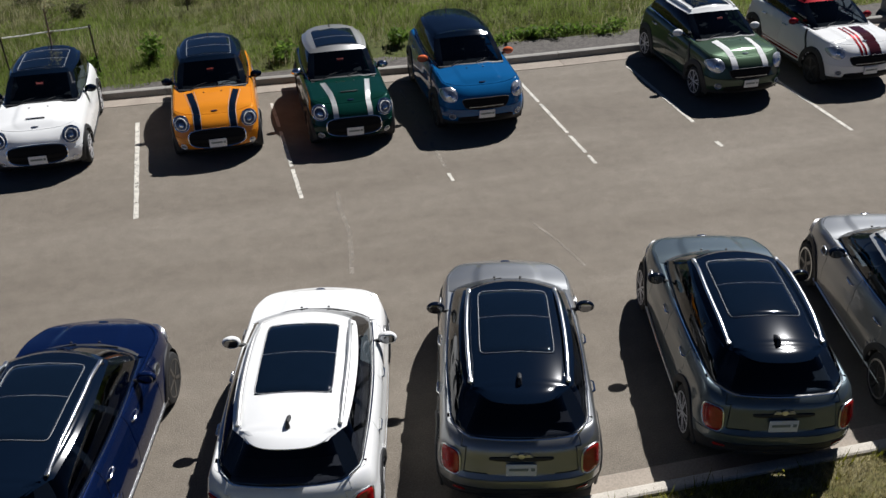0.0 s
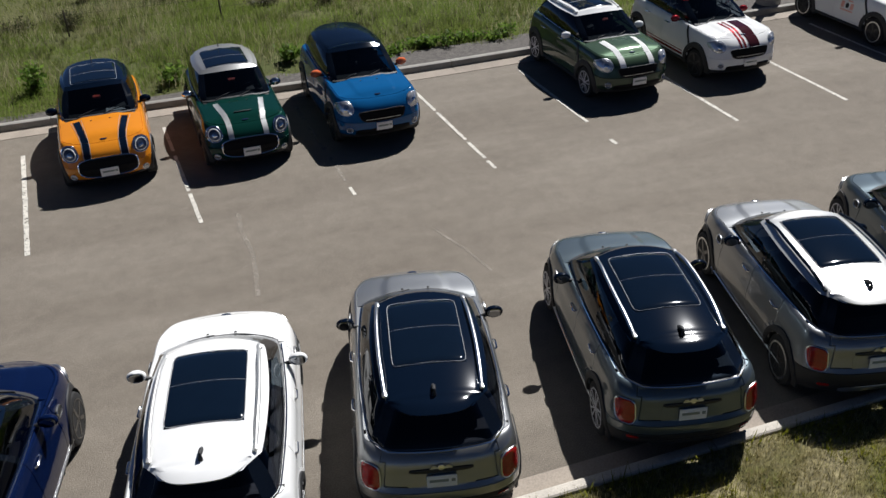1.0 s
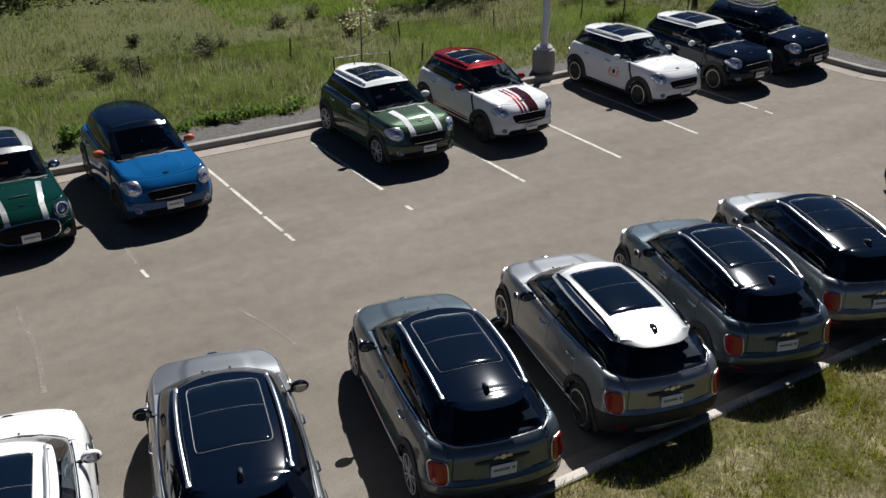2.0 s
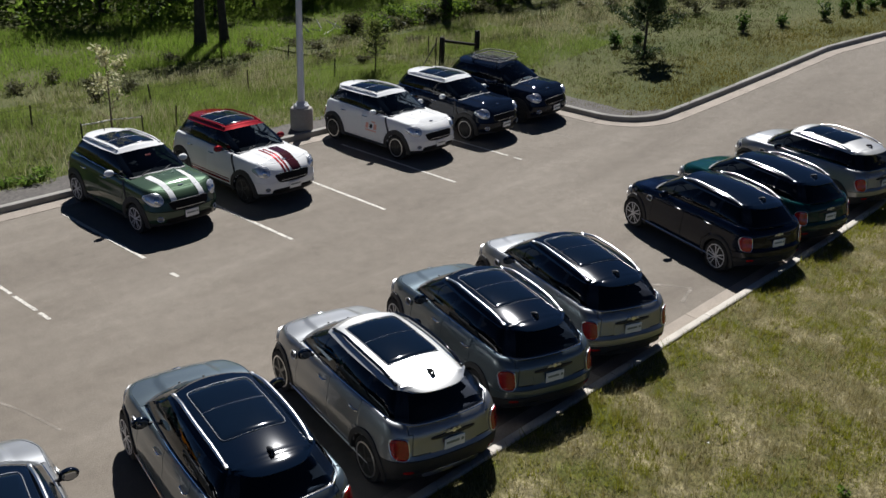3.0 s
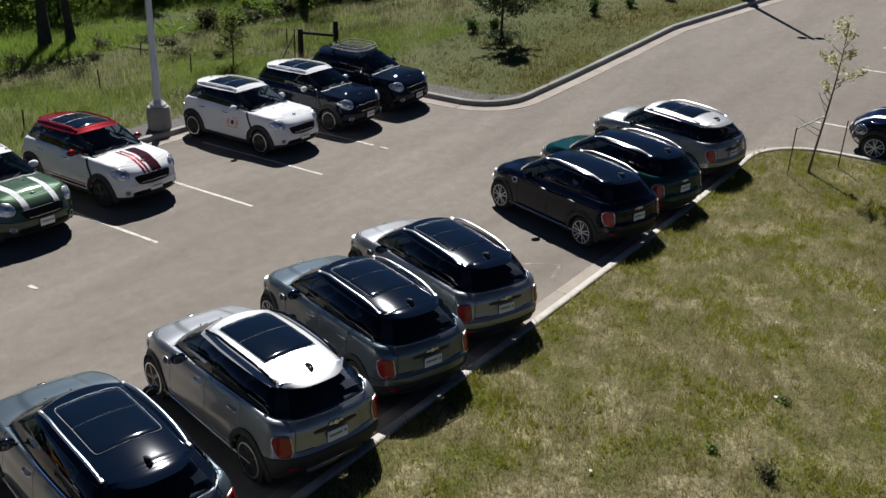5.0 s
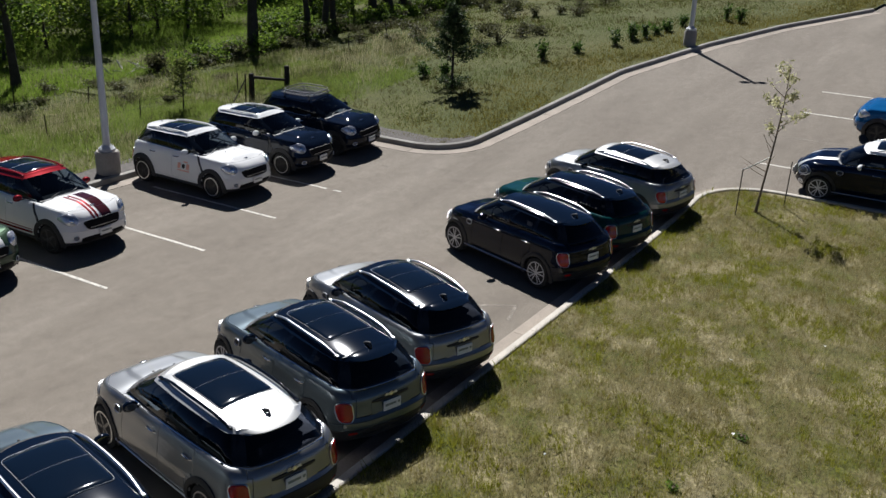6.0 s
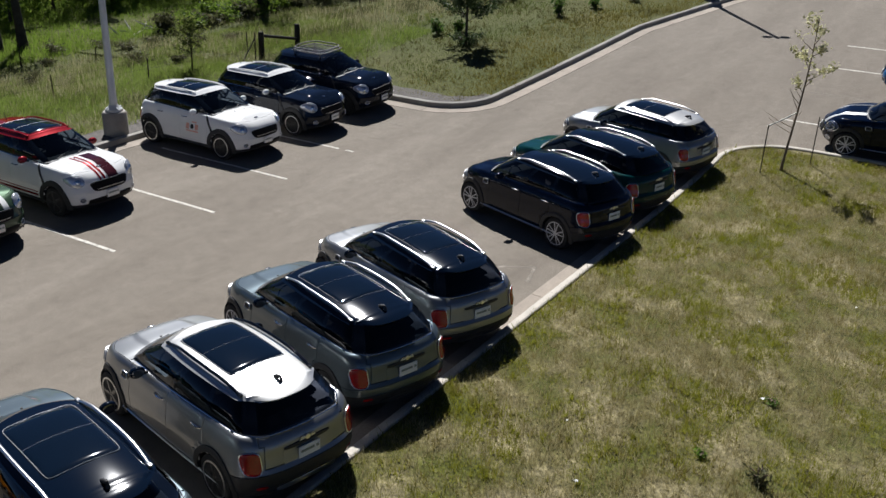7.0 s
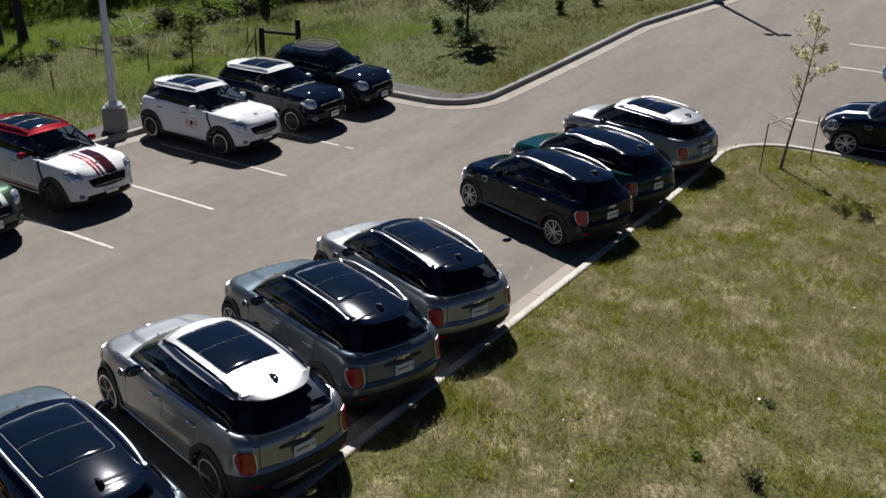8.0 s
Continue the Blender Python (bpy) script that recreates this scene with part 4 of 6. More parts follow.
    if "flank_stripes" in extra:
        for sx in (-1, 1):
            for zz, hh in ((0.40, 0.05), (0.47, 0.02)):
                rows = [[Vector((sx * (sh.flank(y, zz + d) + 0.006), y, zz + d)) for d in (-hh / 2, hh / 2)] for y in [0.72 - 1.75 * k / 16 for k in range(17)]]
                part("flank_stripe", sheet(rows), P_RED, car)
    if "rack" in extra:
        bars = []
        z = c["H"] + 0.05
        loop = [(x, y, z) for x, y in rounded(0, -0.45, 1.06, 1.25, 4, 40)]
        rack = part("roof_rack", tube(loop + loop[:1], 0.016, 6), PLASTIC, car, "black roof basket")
        loop2 = [(x * 0.97, -0.45 + (y + 0.45) * 0.97, z + 0.09) for x, y, _ in loop]
        part("rack_rim", tube(loop2 + loop2[:1], 0.016, 6), PLASTIC, rack)
        for k in range(10):
            y = -1.02 + 1.14 * k / 9
            part("rack_bar", tube([(-0.52, y, z), (0.52, y, z)], 0.011, 6), PLASTIC, rack)
        for k in range(0, 40, 4):
            part("rack_post", tube([loop[k], loop2[k]], 0.009, 5), PLASTIC, rack)
        for sx in (-0.48, 0.48):
            for y in (-0.95, 0.05):
                part("rack_foot", tube([(sx, y, roof_z(sx, y) - 0.01), (sx, y, z)], 0.02, 6), PLASTIC, rack)
    return car


def stand(x, y, heading):
    """The pose of a car on the paving, leaning with its slope; heading: degrees clockwise from +y."""
    e = 0.6
    gx, gy = (hz(x + e, y) - hz(x - e, y)) / (2 * e), (hz(x, y + e) - hz(x, y - e)) / (2 * e)
    up = Vector((-gx, -gy, 1)).normalized()
    a = radians(heading)
    fwd = Vector((math.sin(a), math.cos(a), 0))
    right = fwd.cross(up).normalized()
    fwd = up.cross(right)
    m = Matrix((right, fwd, up)).transposed().to_4x4()
    return Matrix.Translation((x, y, hz(x, y) + 0.004)) @ m


def from_fin(x, y, heading, back=1.52):
    """Centre of a car whose roof fin stands over x, y."""
    a = radians(heading)
    return x + back * math.sin(a), y + back * math.cos(a), heading


def from_nose(x, y, length):
    """Centre of a car in the bays whose nose is at x, y, facing the aisle."""
    return x, y + length / 2, 180.0


NEAR = "cars backed up to the lawn kerb"
FAR = "cars parked along the meadow"
BAY = "cars parked beyond the island"
build_car(COUNTRY, stand(*from_fin(-0.72, -7.68, 12.5)), "dark navy blue small SUV with black roof and silver rails", P_NAVY, P_BLACK, NEAR, SATIN, True, "black", P_NAVY)
build_car(COUNTRY, stand(*from_fin(2.10, -7.64, 11.5)), "white small SUV with white roof and dark sunroof", P_WHITE, P_WHITE, NEAR, P_ROOFSILVER, True, "silver", P_WHITE)
build_car(COUNTRY, stand(*from_fin(4.54, -7.57, 13.6)), "warm silver small SUV with gloss black roof", P_SILVER, P_BLACK, NEAR, SATIN, True, "silver", P_BLACK)
build_car(COUNTRY, stand(*from_fin(7.50, -7.63, 12.6)), "grey-green small SUV with gloss black roof, silver alloys", P_GREY, P_BLACK, NEAR, SATIN, True, "silver", P_BLACK)
build_car(COUNTRY, stand(*from_fin(10.08, -7.665, 12.8)), "warm silver small SUV with silver roof and black bumper", P_SILVER, P_ROOFSILVER, NEAR, GLOSS_BLACK, True, "ring", P_BLACK, lower=PLASTIC)
build_car(COUNTRY, stand(*from_fin(12.40, -7.575, 17.0)), "grey small SUV with black roof, backed to the kerb", P_GREY, P_BLACK, NEAR, SATIN, True, "silver", P_BLACK)
build_car(COUNTRY, stand(*from_fin(14.58, -7.545, 20.0)), "warm silver small SUV with black roof beside an empty gap", P_SILVER, P_BLACK, NEAR, SATIN, True, "silver", P_BLACK)
build_car(COUNTRY, stand(*from_fin(19.88, -7.53, 18.5)), "blue-black small SUV with silver multi-spoke wheels", P_NIGHT, P_BLACK, NEAR, SATIN, False, "silver", P_BLACK, trim=GLOSS_BLACK)
build_car(COUNTRY, stand(*from_fin(22.14, -7.63, 16.5)), "dark teal green small SUV with black roof", P_TEAL, P_BLACK, NEAR, SATIN, False, "silver", P_BLACK, trim=GLOSS_BLACK)
build_car(COUNTRY, stand(*from_fin(25.22, -7.66, 14.0)), "warm silver small SUV with silver roof at the row's end", P_SILVER, P_ROOFSILVER, NEAR, SATIN, True, "silver", P_BLACK)

build_car(HATCH, stand(*from_nose(-1.75, 1.98, 3.90)), "white hatchback with black roof and black grille", P_WHITE, P_BLACK, FAR, None, True, "silver", P_BLACK, extra=("sticker", "scoop"))
build_car(HATCH, stand(*from_nose(1.50, 1.87, 3.90)), "orange hatchback with black bonnet stripes and black roof", P_ORANGE, P_BLACK, FAR, None, True, "silver", P_BLACK, [(-0.33, 0.12, P_BLACK), (0.33, 0.12, P_BLACK)] + [(q + d, 0.009, P_ROOFSILVER) for q in (-0.33, 0.33) for d in (-0.068, 0.068)], extra=("sticker", "paper"))
build_car(HATCH, stand(*from_nose(4.09, 1.70, 3.90)), "dark green hatchback with silver bonnet stripes and roof", P_GREEN, P_ROOFGREY, FAR, None, True, "black", CHROME, [(-0.33, 0.10, P_ROOFSILVER), (0.33, 0.10, P_ROOFSILVER)], extra=("sticker", "scoop"))
build_car(FIRST, stand(*from_nose(6.70, 1.66, 4.11)), "bright blue small SUV with black roof and orange mirrors", P_BLUE, P_BLACK, FAR, None, False, "black", P_CORAL)
build_car(FIRST, stand(*from_nose(12.39, 1.70, 4.11)), "metallic green small SUV with white roof and bonnet stripes", P_OLIVE, P_WHITE, FAR, P_WHITE, True, "silver", P_WHITE, [(-0.34, 0.13, P_WHITE), (0.34, 0.13, P_WHITE)], extra=("sticker",))
build_car(FIRST, stand(*from_nose(15.17, 1.70, 4.11)), "white small SUV with red roof and dark bonnet stripes", P_WHITE, P_RED, FAR, P_RED, True, "black", P_RED, [(-0.13, 0.27, P_MAROON), (0.10, 0.05, P_RED), (0.20, 0.05, P_RED)], extra=("flank_stripes",))
build_car(FIRST, stand(*from_nose(20.2, 1.78, 4.11)), "white small SUV with orange door graphic and black wheels", P_WHITE, P_WHITE, FAR, P_WHITE, True, "ring", P_WHITE, extra=("graphic",))
build_car(FIRST, stand(*from_nose(22.95, 1.76, 4.11)), "blue-black small SUV with white roof", P_INK, P_WHITE, FAR, P_WHITE, True, "ring", P_WHITE)
build_car(FIRST, stand(*from_nose(25.4, 1.80, 4.11)), "blue-black small SUV carrying a black roof basket", P_INK, P_INK, FAR, None, False, "black", P_INK, extra=("rack", "paper"))

build_car(COUNTRY, stand(29.35, -12.2, 0), "black small SUV with white roof and bonnet stripes", P_NIGHT, P_WHITE, BAY, SATIN, True, "silver", P_WHITE, [(-0.36, 0.14, P_ROOFSILVER), (0.36, 0.14, P_ROOFSILVER)])
build_car(FIRST, stand(34.95, -12.65, 0), "blue small SUV with black roof", P_BLUE, P_BLACK, BAY, None, False, "black", P_BLACK)


# ---------------------------------------------------------------- paving, kerbs, ground
def far_edge(x):
    """y of the kerb face on the meadow side."""
    if x < 26.55:
        return table([(-30, 6.2), (-8, 6.05), (1, 5.76), (9, 5.48), (18, 5.72), (25, 5.8)], x)
    if x < 28.2:
        v = (x - 26.55) / 1.65
        return -0.55 + 1.75 * (1 - math.sqrt(max(0, 1 - (1 - v) ** 2)))
    return table([(28.2, -0.55), (32.0, -0.95), (36.5, -1.05), (44.0, -2.9), (49.0, -4.8), (55.0, -7.9), (75.0, -20.0)], x) if x > 55 else road_edge(x)


def road_edge(x):
    pts = [(28.2, -0.55), (31.0, -0.8), (35.0, -1.1), (38.0, -1.3), (44.0, -2.9), (49.0, -4.8), (55.0, -7.9)]
    for (a, p), (b, q) in zip(pts, pts[1:]):
        if x <= b:
            return p + (q - p) * (x - a) / (b - a)
    return pts[-1][1]


def near_edge(x):
    """y of the kerb face on the lawn side."""
    if x < 26.6:
        return -8.05
    if x < 28.25:
        v = (x - 26.6) / 1.65
        return -8.05 - 1.9 * (1 - math.sqrt(max(0, 1 - v * v)))
    return -70.0


def lines(*spans):
    out = []
    for a, b, n in spans:
        out += [a + (b - a) * k / n for k in range(n)]
    return out + [spans[-1][1]]


xs = lines((-60, -8, 20), (-8, 26.5, 50), (26.5, 26.56, 1), (26.56, 28.2, 22), (28.2, 28.3, 2), (28.3, 62, 50), (62, 110, 16))
rows = []
for x in xs:
    lo, hi = near_edge(x) - 0.1, far_edge(x) + 0.1
    rows.append([Vector((x, lo + (hi - lo) * k / 24, hz(x, lo + (hi - lo) * k / 24))) for k in range(25)])
pavement = tagged(part("pavement", sheet(rows, True), ASPHALT), "sun-bleached brown-grey asphalt of the car park", "asphalt", kind="structure")

rows = []
for x in xs:
    lo = far_edge(x) + 0.12
    rows.append([Vector((x, lo + d, hz(x, lo + d) + 0.11 + 0.05 * noise.noise((x * 0.4, d * 0.4, 0)) * smoothstep(0.2, 2, d))) for d in (0, 0.25, 0.5, 1, 1.6, 2.3, 3, 4, 5, 6, 7.5, 9, 11, 13, 15, 17, 20, 24, 30, 40, 60, 100, 160)])
meadow = tagged(part("meadow", sheet(rows, True), FIELD), "rough meadow with tall green and dry grass", "meadow", kind="structure")
rows = []
for x in [v for v in xs if v < 28.26]:
    hi = near_edge(x) - 0.12
    rows.append([Vector((x, hi - d, hz(x, hi) + 0.11 + 0.03 * noise.noise((x * 0.5, d * 0.5, 3)) * smoothstep(0.1, 1, d))) for d in (60, 40, 25, 16, 12, 9, 7, 5.5, 4, 3, 2.2, 1.5, 0.9, 0.4, 0)])
lawn = tagged(part("lawn", sheet(rows, True), LAWN), "patchy green and straw-coloured lawn", "lawn", kind="structure")
rows = []
for r in (0, 60, 90, 130, 200, 320, 520, 900, 1500, 2500):
    rows.append([Vector((20 + r * math.cos(2 * math.pi * k / 48), r * math.sin(2 * math.pi * k / 48), -0.9)) for k in range(49)])
tagged(part("ground", sheet(rows), FIELD), "open grassland out to the horizon", "ground", kind="structure")


def offset_path(pts, d):
    out = []
    for k, p in enumerate(pts):
        a, b = pts[max(k - 1, 0)], pts[min(k + 1, len(pts) - 1)]
        t = Vector((b[0] - a[0], b[1] - a[1])).normalized()
        out.append((p[0] - t.y * d, p[1] + t.x * d))
    return out


def resample(pts, step):
    out, need = [pts[0]], step
    for a, b in zip(pts, pts[1:]):
        d = math.dist(a, b)
        pos = 0.0
        while d - pos >= need:
            pos += need
            out.append((a[0] + (b[0] - a[0]) * pos / d, a[1] + (b[1] - a[1]) * pos / d))
            need = step
        need -= d - pos
    return out


def kerb_run(thing_ob, pts, mat_top, mat_pan, every=8, pan=0.46):
    """Kerb and gutter in cast lengths; the kerb rises to the left of the path."""
    pts = resample(pts, 0.38)
    for i in range(0, len(pts) - 1, every):
        seg = pts[i:i + every + 1]
        if len(seg) < 2:
            break
        whole = [pts[max(i - 1, 0)]] + seg
        for name, prof, mt in (("kerb_stone", ((-0.005, -0.05), (0.0, 0.10), (0.02, 0.14), (0.05, 0.155), (0.15, 0.155), (0.17, 0.14), (0.175, -0.05)), mat_top),
                               ("gutter_slab", ((-pan, -0.05), (-pan, 0.009), (-0.2, 0.004), (0.012, 0.012), (0.012, -0.05)), mat_pan)):
            rows = []
            for d, h in prof:
                op = offset_path(whole, d)[1:]
                rows.append([Vector((x, y, hz(x, y) + h)) for x, y in op])
            # a fine joint at each end
            for r in rows:
                e = (r[1] - r[0]).normalized() * 0.006
                r[0] = r[0] + e
                r[-1] = r[-1] - e
            v, f = sheet(rows)
            nn = len(rows[0])
            f = list(f) + [tuple(k * nn for k in range(len(rows))), tuple(k * nn + nn - 1 for k in reversed(range(len(rows))))]
            part(name, (v, f), mt, thing_ob, smooth=30)


far_kerb = tagged(new("kerb_north"), "grey concrete kerb and gutter along the meadow", "kerb", kind="structure")
path = [(-30 + 0.4 * k, far_edge(-30 + 0.4 * k)) for k in range(0, 138)]
path += [(25.2 + 1.35 * math.sin(a), 4.45 + 1.35 * math.cos(a)) for a in [math.pi / 2 * k / 8 for k in range(1, 9)]]
path += [(26.55, 3.6 - 0.4 * k) for k in range(0, 6)]
path += [(28.2 - 1.65 * math.cos(a), 1.2 - 1.75 * math.sin(a)) for a in [math.pi / 2 * k / 10 for k in range(1, 11)]]
path += [(28.5 + 0.5 * k, road_edge(28.5 + 0.5 * k)) for k in range(0, 54)]
kerb_run(far_kerb, path, KERB_GREY, GUTTER)
near_kerb = tagged(new("kerb_south"), "pale concrete kerb and gutter along the lawn", "kerb", kind="structure")
path = [(28.25, -40 + 0.5 * k) for k in range(0, 60)] + [(26.6 + 1.65 * math.cos(a), -9.95 + 1.9 * math.sin(a)) for a in [math.pi / 2 * k / 10 for k in range(0, 11)]]
path += [(26.3 - 0.4 * k, -8.05) for k in range(0, 110)]
kerb_run(near_kerb, path, CONCRETE, GUTTER, pan=0.34)

# gravel verge behind the far kerb
def verge_width(x):
    return table([(-14, 0.35), (1.5, 0.35), (6, 0.7), (9, 1.0), (25, 1.0)], x)


rows = []
for k in range(120):
    x = -14 + 40 * k / 119
    wob = 0.18 * noise.noise((x * 0.9, 0, 5)) + 0.1 * noise.noise((x * 3, 1, 5))
    rows.append([Vector((x, y, hz(x, y) + 0.125 + 0.02 * noise.noise((x * 4, y * 6, 2)))) for y in [far_edge(x) + 0.16 + (verge_width(x) + wob) * q / 5 for q in range(6)]])
tagged(part("gravel_verge", sheet(rows, True), GRAVEL), "strip of dark gravel behind the kerb", "gravel", kind="stuff")

# bay lines
random.seed(3)


def painted(name, a, b, wide, material, gaps=(), label="", group="bay lines"):
    """A painted line with ragged edges and worn stretches."""
    a, b = Vector((*a, 0)), Vector((*b, 0))
    d = (b - a).normalized()
    s = Vector((-d.y, d.x, 0))
    length = (b - a).length
    steps = max(4, int(length / 0.12))
    verts, faces = [], []
    for k in range(steps + 1):
        p = a + s * random.uniform(-0.003, 0.003) + d * length * k / steps
        w0, w1 = wide / 2 * random.uniform(0.86, 1.04), wide / 2 * random.uniform(0.86, 1.04)
        for q in (p - s * w0, p + s * w1):
            verts.append(Vector((q.x, q.y, hz(q.x, q.y) + 0.006)))
    for k in range(steps):
        v = (k + 0.5) / steps
        if any(g0 < v < g1 for g0, g1 in gaps):
            continue
        faces.append((2 * k, 2 * k + 1, 2 * k + 3, 2 * k + 2))
    ob = part(name, (verts, faces), material, smooth=0)
    return tagged(ob, label, "road marking", group, kind="structure")


LAB = "white painted bay line, worn in places"
painted("bay_line", (-0.16, 4.3), (0.0, 0.0), 0.09, LINE_WHITE, ((0.31, 0.325),), LAB)
painted("bay_line", (2.65, 4.6), (2.85, 0.0), 0.075, LINE_WHITE, ((0.3, 0.34), (0.72, 0.74)), LAB)
painted("bay_line", (5.5, 4.6), (5.59, 0.5), 0.08, LINE_WORN, ((0.2, 0.3), (0.62, 0.7)), LAB)
painted("bay_line", (5.59, 0.28), (5.60, -0.05), 0.07, LINE_WHITE, (), LAB)
painted("bay_line", (8.2, 4.3), (8.35, -0.05), 0.075, LINE_WHITE, ((0.27, 0.30), (0.66, 0.685), (0.80, 0.815), (0.88, 0.905)), LAB)
painted("bay_line", (10.9, 4.6), (10.95, 0.0), 0.09, LINE_WHITE, ((0.74, 0.96),), LAB)
for x, end in ((13.75, 0.0), (16.48, 0.0), (19.16, 0.25)):
    painted("bay_line", (x - 0.03, 4.6), (x, end), 0.09, LINE_WHITE, (), LAB)
painted("bay_line", (21.85, 4.6), (21.9, 0.3), 0.09, LINE_WHITE, ((0.88, 0.95),), LAB)
painted("bay_line", (24.5, 4.6), (24.6, 0.6), 0.09, LINE_WORN, ((0.5, 0.7),), LAB)
for x in (30.6, 33.4, 36.3, 39.2):
    painted("bay_line", (x, -14.0), (x, -8.7), 0.10, LINE_WHITE if x != 33.4 else LINE_WORN, ((0.3, 0.34),), LAB)


rows = []
for k in range(26):
    a = math.pi / 2 * k / 25
    wide = 0.75 * (1 - 0.6 * k / 25)
    rows.append([Vector((28.2 - (1.47 - wide * q / 4) * math.cos(a), 1.2 - (1.57 - wide * q / 4) * math.sin(a), 0)) for q in range(5)])
rows = [[Vector((26.73 + 0.75 * q / 4, 5.2 - 4.0 * k / 11, 0)) for q in range(5)] for k in range(12)] + rows
rows = [[Vector((p.x, p.y, hz(p.x, p.y) + 0.14 + 0.03 * noise.noise((p.x * 3, p.y * 3, 8)))) for p in r] for r in rows]
tagged(part("gravel_verge", sheet(rows), GRAVEL), "dark gravel inside the kerb corner", "gravel", kind="stuff")

# ---------------------------------------------------------------- lamp posts and fence
def surface(x, y):
    """Height of the grass or paving at a place."""
    paved = near_edge(x) <= y <= far_edge(x)
    return hz(x, y if y > near_edge(x) else near_edge(x)) + (0.0 if paved else 0.115)


def lamp_post(x, y, height, turn, girth=0.33, foot=0.68):
    z = surface(x, y) - 0.03
    post = thing("street_lamp", Matrix.Translation((x, y, z)) @ Matrix.Rotation(turn, 4, "Z"), "pale grey steel lamp post on a round concrete base", "lamp post", "lamp posts")
    base = part("concrete_base", lathe([(girth, -0.1), (girth, foot - 0.06), (girth - 0.04, foot - 0.01), (0.0, foot)], 32), KERB_GREY, post, "weathered concrete base")
    part("base_cover", lathe([(0.23, foot - 0.005), (0.23, foot + 0.06), (0.16, foot + 0.11), (0.125, foot + 0.17), (0.125, foot + 0.03)], 24), POLE_GREY, base)
    for k in range(4):
        a = math.pi / 4 + k * math.pi / 2
        part("bolt", lathe([(0.018, foot), (0.018, foot + 0.11), (0.0, foot + 0.12)], 8, Matrix.Translation((0.2 * math.cos(a), 0.2 * math.sin(a), 0))), POLE_GREY, base)
    part("pole", lathe([(0.105, foot + 0.03), (0.075, height), (0.0, height + 0.01)], 20), POLE_GREY, post)
    for sx in (-1, 1):
        arm = part("arm", tube([(0, 0, height - 0.22), (sx * 0.12, 0, height - 0.17), (sx * 0.22, 0, height - 0.17)], 0.03, 8), POLE_GREY, post)
        head = part("lamp_head", lathe([(0.0, 0.05), (0.10, 0.045), (0.17, 0.015), (0.175, -0.02), (0.12, -0.05), (0.0, -0.055)], 20, Matrix.Translation((sx * 0.32, 0, height - 0.16)) @ Matrix.Diagonal((1.1, 0.8, 1, 1))), POLE_GREY, arm)
        part("diffuser", lathe([(0.11, -0.05), (0.11, -0.062), (0.0, -0.064)], 16, Matrix.Translation((sx * 0.32, 0, height - 0.16)) @ Matrix.Diagonal((1.1, 0.8, 1, 1))), LAMP_CLEAR, head)


lamp_post(19.05, 6.28, 5.6, -1.0)
lamp_post(43.4, -2.2, 6.05, -1.25, 0.27)

TPOSTS = [(0.86, 12.3), (5.0, 12.1), (8.95, 11.8), (13.4, 11.5), (17.3, 11.6), (20.8, 11.3), (24.1, 10.7), (23.8, 17.3), (25.5, 15.2), (28.9, 10.7), (36.2, 10.9), (40.0, 11.5), (44.5, 12.2), (16.3, 8.6)]
for k, (x, y) in enumerate(TPOSTS):
    lean = pose(x, y, surface(x, y) - 0.1, random.uniform(-5, 5), random.uniform(-5, 5), random.uniform(0, 90))
    p = thing("fence_post", lean, "thin rusty steel fence post in the meadow", "fence post", "meadow fence posts")
    h = random.uniform(0.7, 0.9)
    part("blade", box((0, 0, h / 2), (0.05, 0.008, h), 0.002), POST_STEEL, p)
    part("rib", box((0, 0.018, h / 2), (0.008, 0.036, h), 0.002), POST_STEEL, p)
for z in (0.35, 0.6):
    pts = []
    for x, y in sorted(TPOSTS[:7]) + [(27.95, 9.1)]:
        pts.append(Vector((x, y, surface(x, y) + z)))
    tagged(part("fence_wire", tube(pts, 0.004, 4), POST_STEEL), "slack steel wire between the meadow posts", "fence wire", "meadow fence wires")
brace = thing("fence_brace", Matrix.Translation((27.95, 9.1, surface(27.95, 9.1) - 0.1)), "dark timber fence brace of two posts and a rail", "fence")
for dx, dy, h in ((0, 0, 1.05), (2.1, 0.12, 1.05)):
    part("post", lathe([(0.105, 0), (0.1, h - 0.04), (0.08, h), (0.0, h + 0.01)], 14, Matrix.Translation((dx, dy, 0))), TIMBER, brace)
part("rail", tube([(0, 0, 0.92), (2.1, 0.12, 0.5)], 0.06, 10), TIMBER, brace)
part("stay", tube([(-0.3, 0, 0.9), (-1.15, -0.12, 0.1)], 0.022, 8), TIMBER, brace)
part("wire_stay", tube([(-0.32, 0, 0.05), (-0.32, 0, 1.08)], 0.025, 6), POST_STEEL, brace)


# ---------------------------------------------------------------- planting
def quick_mesh(name, verts, loops, size, material):
    """Many equal faces at once: verts (n, 3), each run of `size` vertices is a face."""
    me = bpy.data.meshes.new(name)
    n = len(verts)
    me.vertices.add(n)
    me.vertices.foreach_set("co", np.asarray(verts, dtype=np.float32).ravel())
    me.loops.add(n)
    me.loops.foreach_set("vertex_index", np.arange(n, dtype=np.int32))
    me.polygons.add(n // size)
    me.polygons.foreach_set("loop_start", np.arange(0, n, size, dtype=np.int32))
    me.update(calc_edges=True)
    me.materials.append(material)
    return me


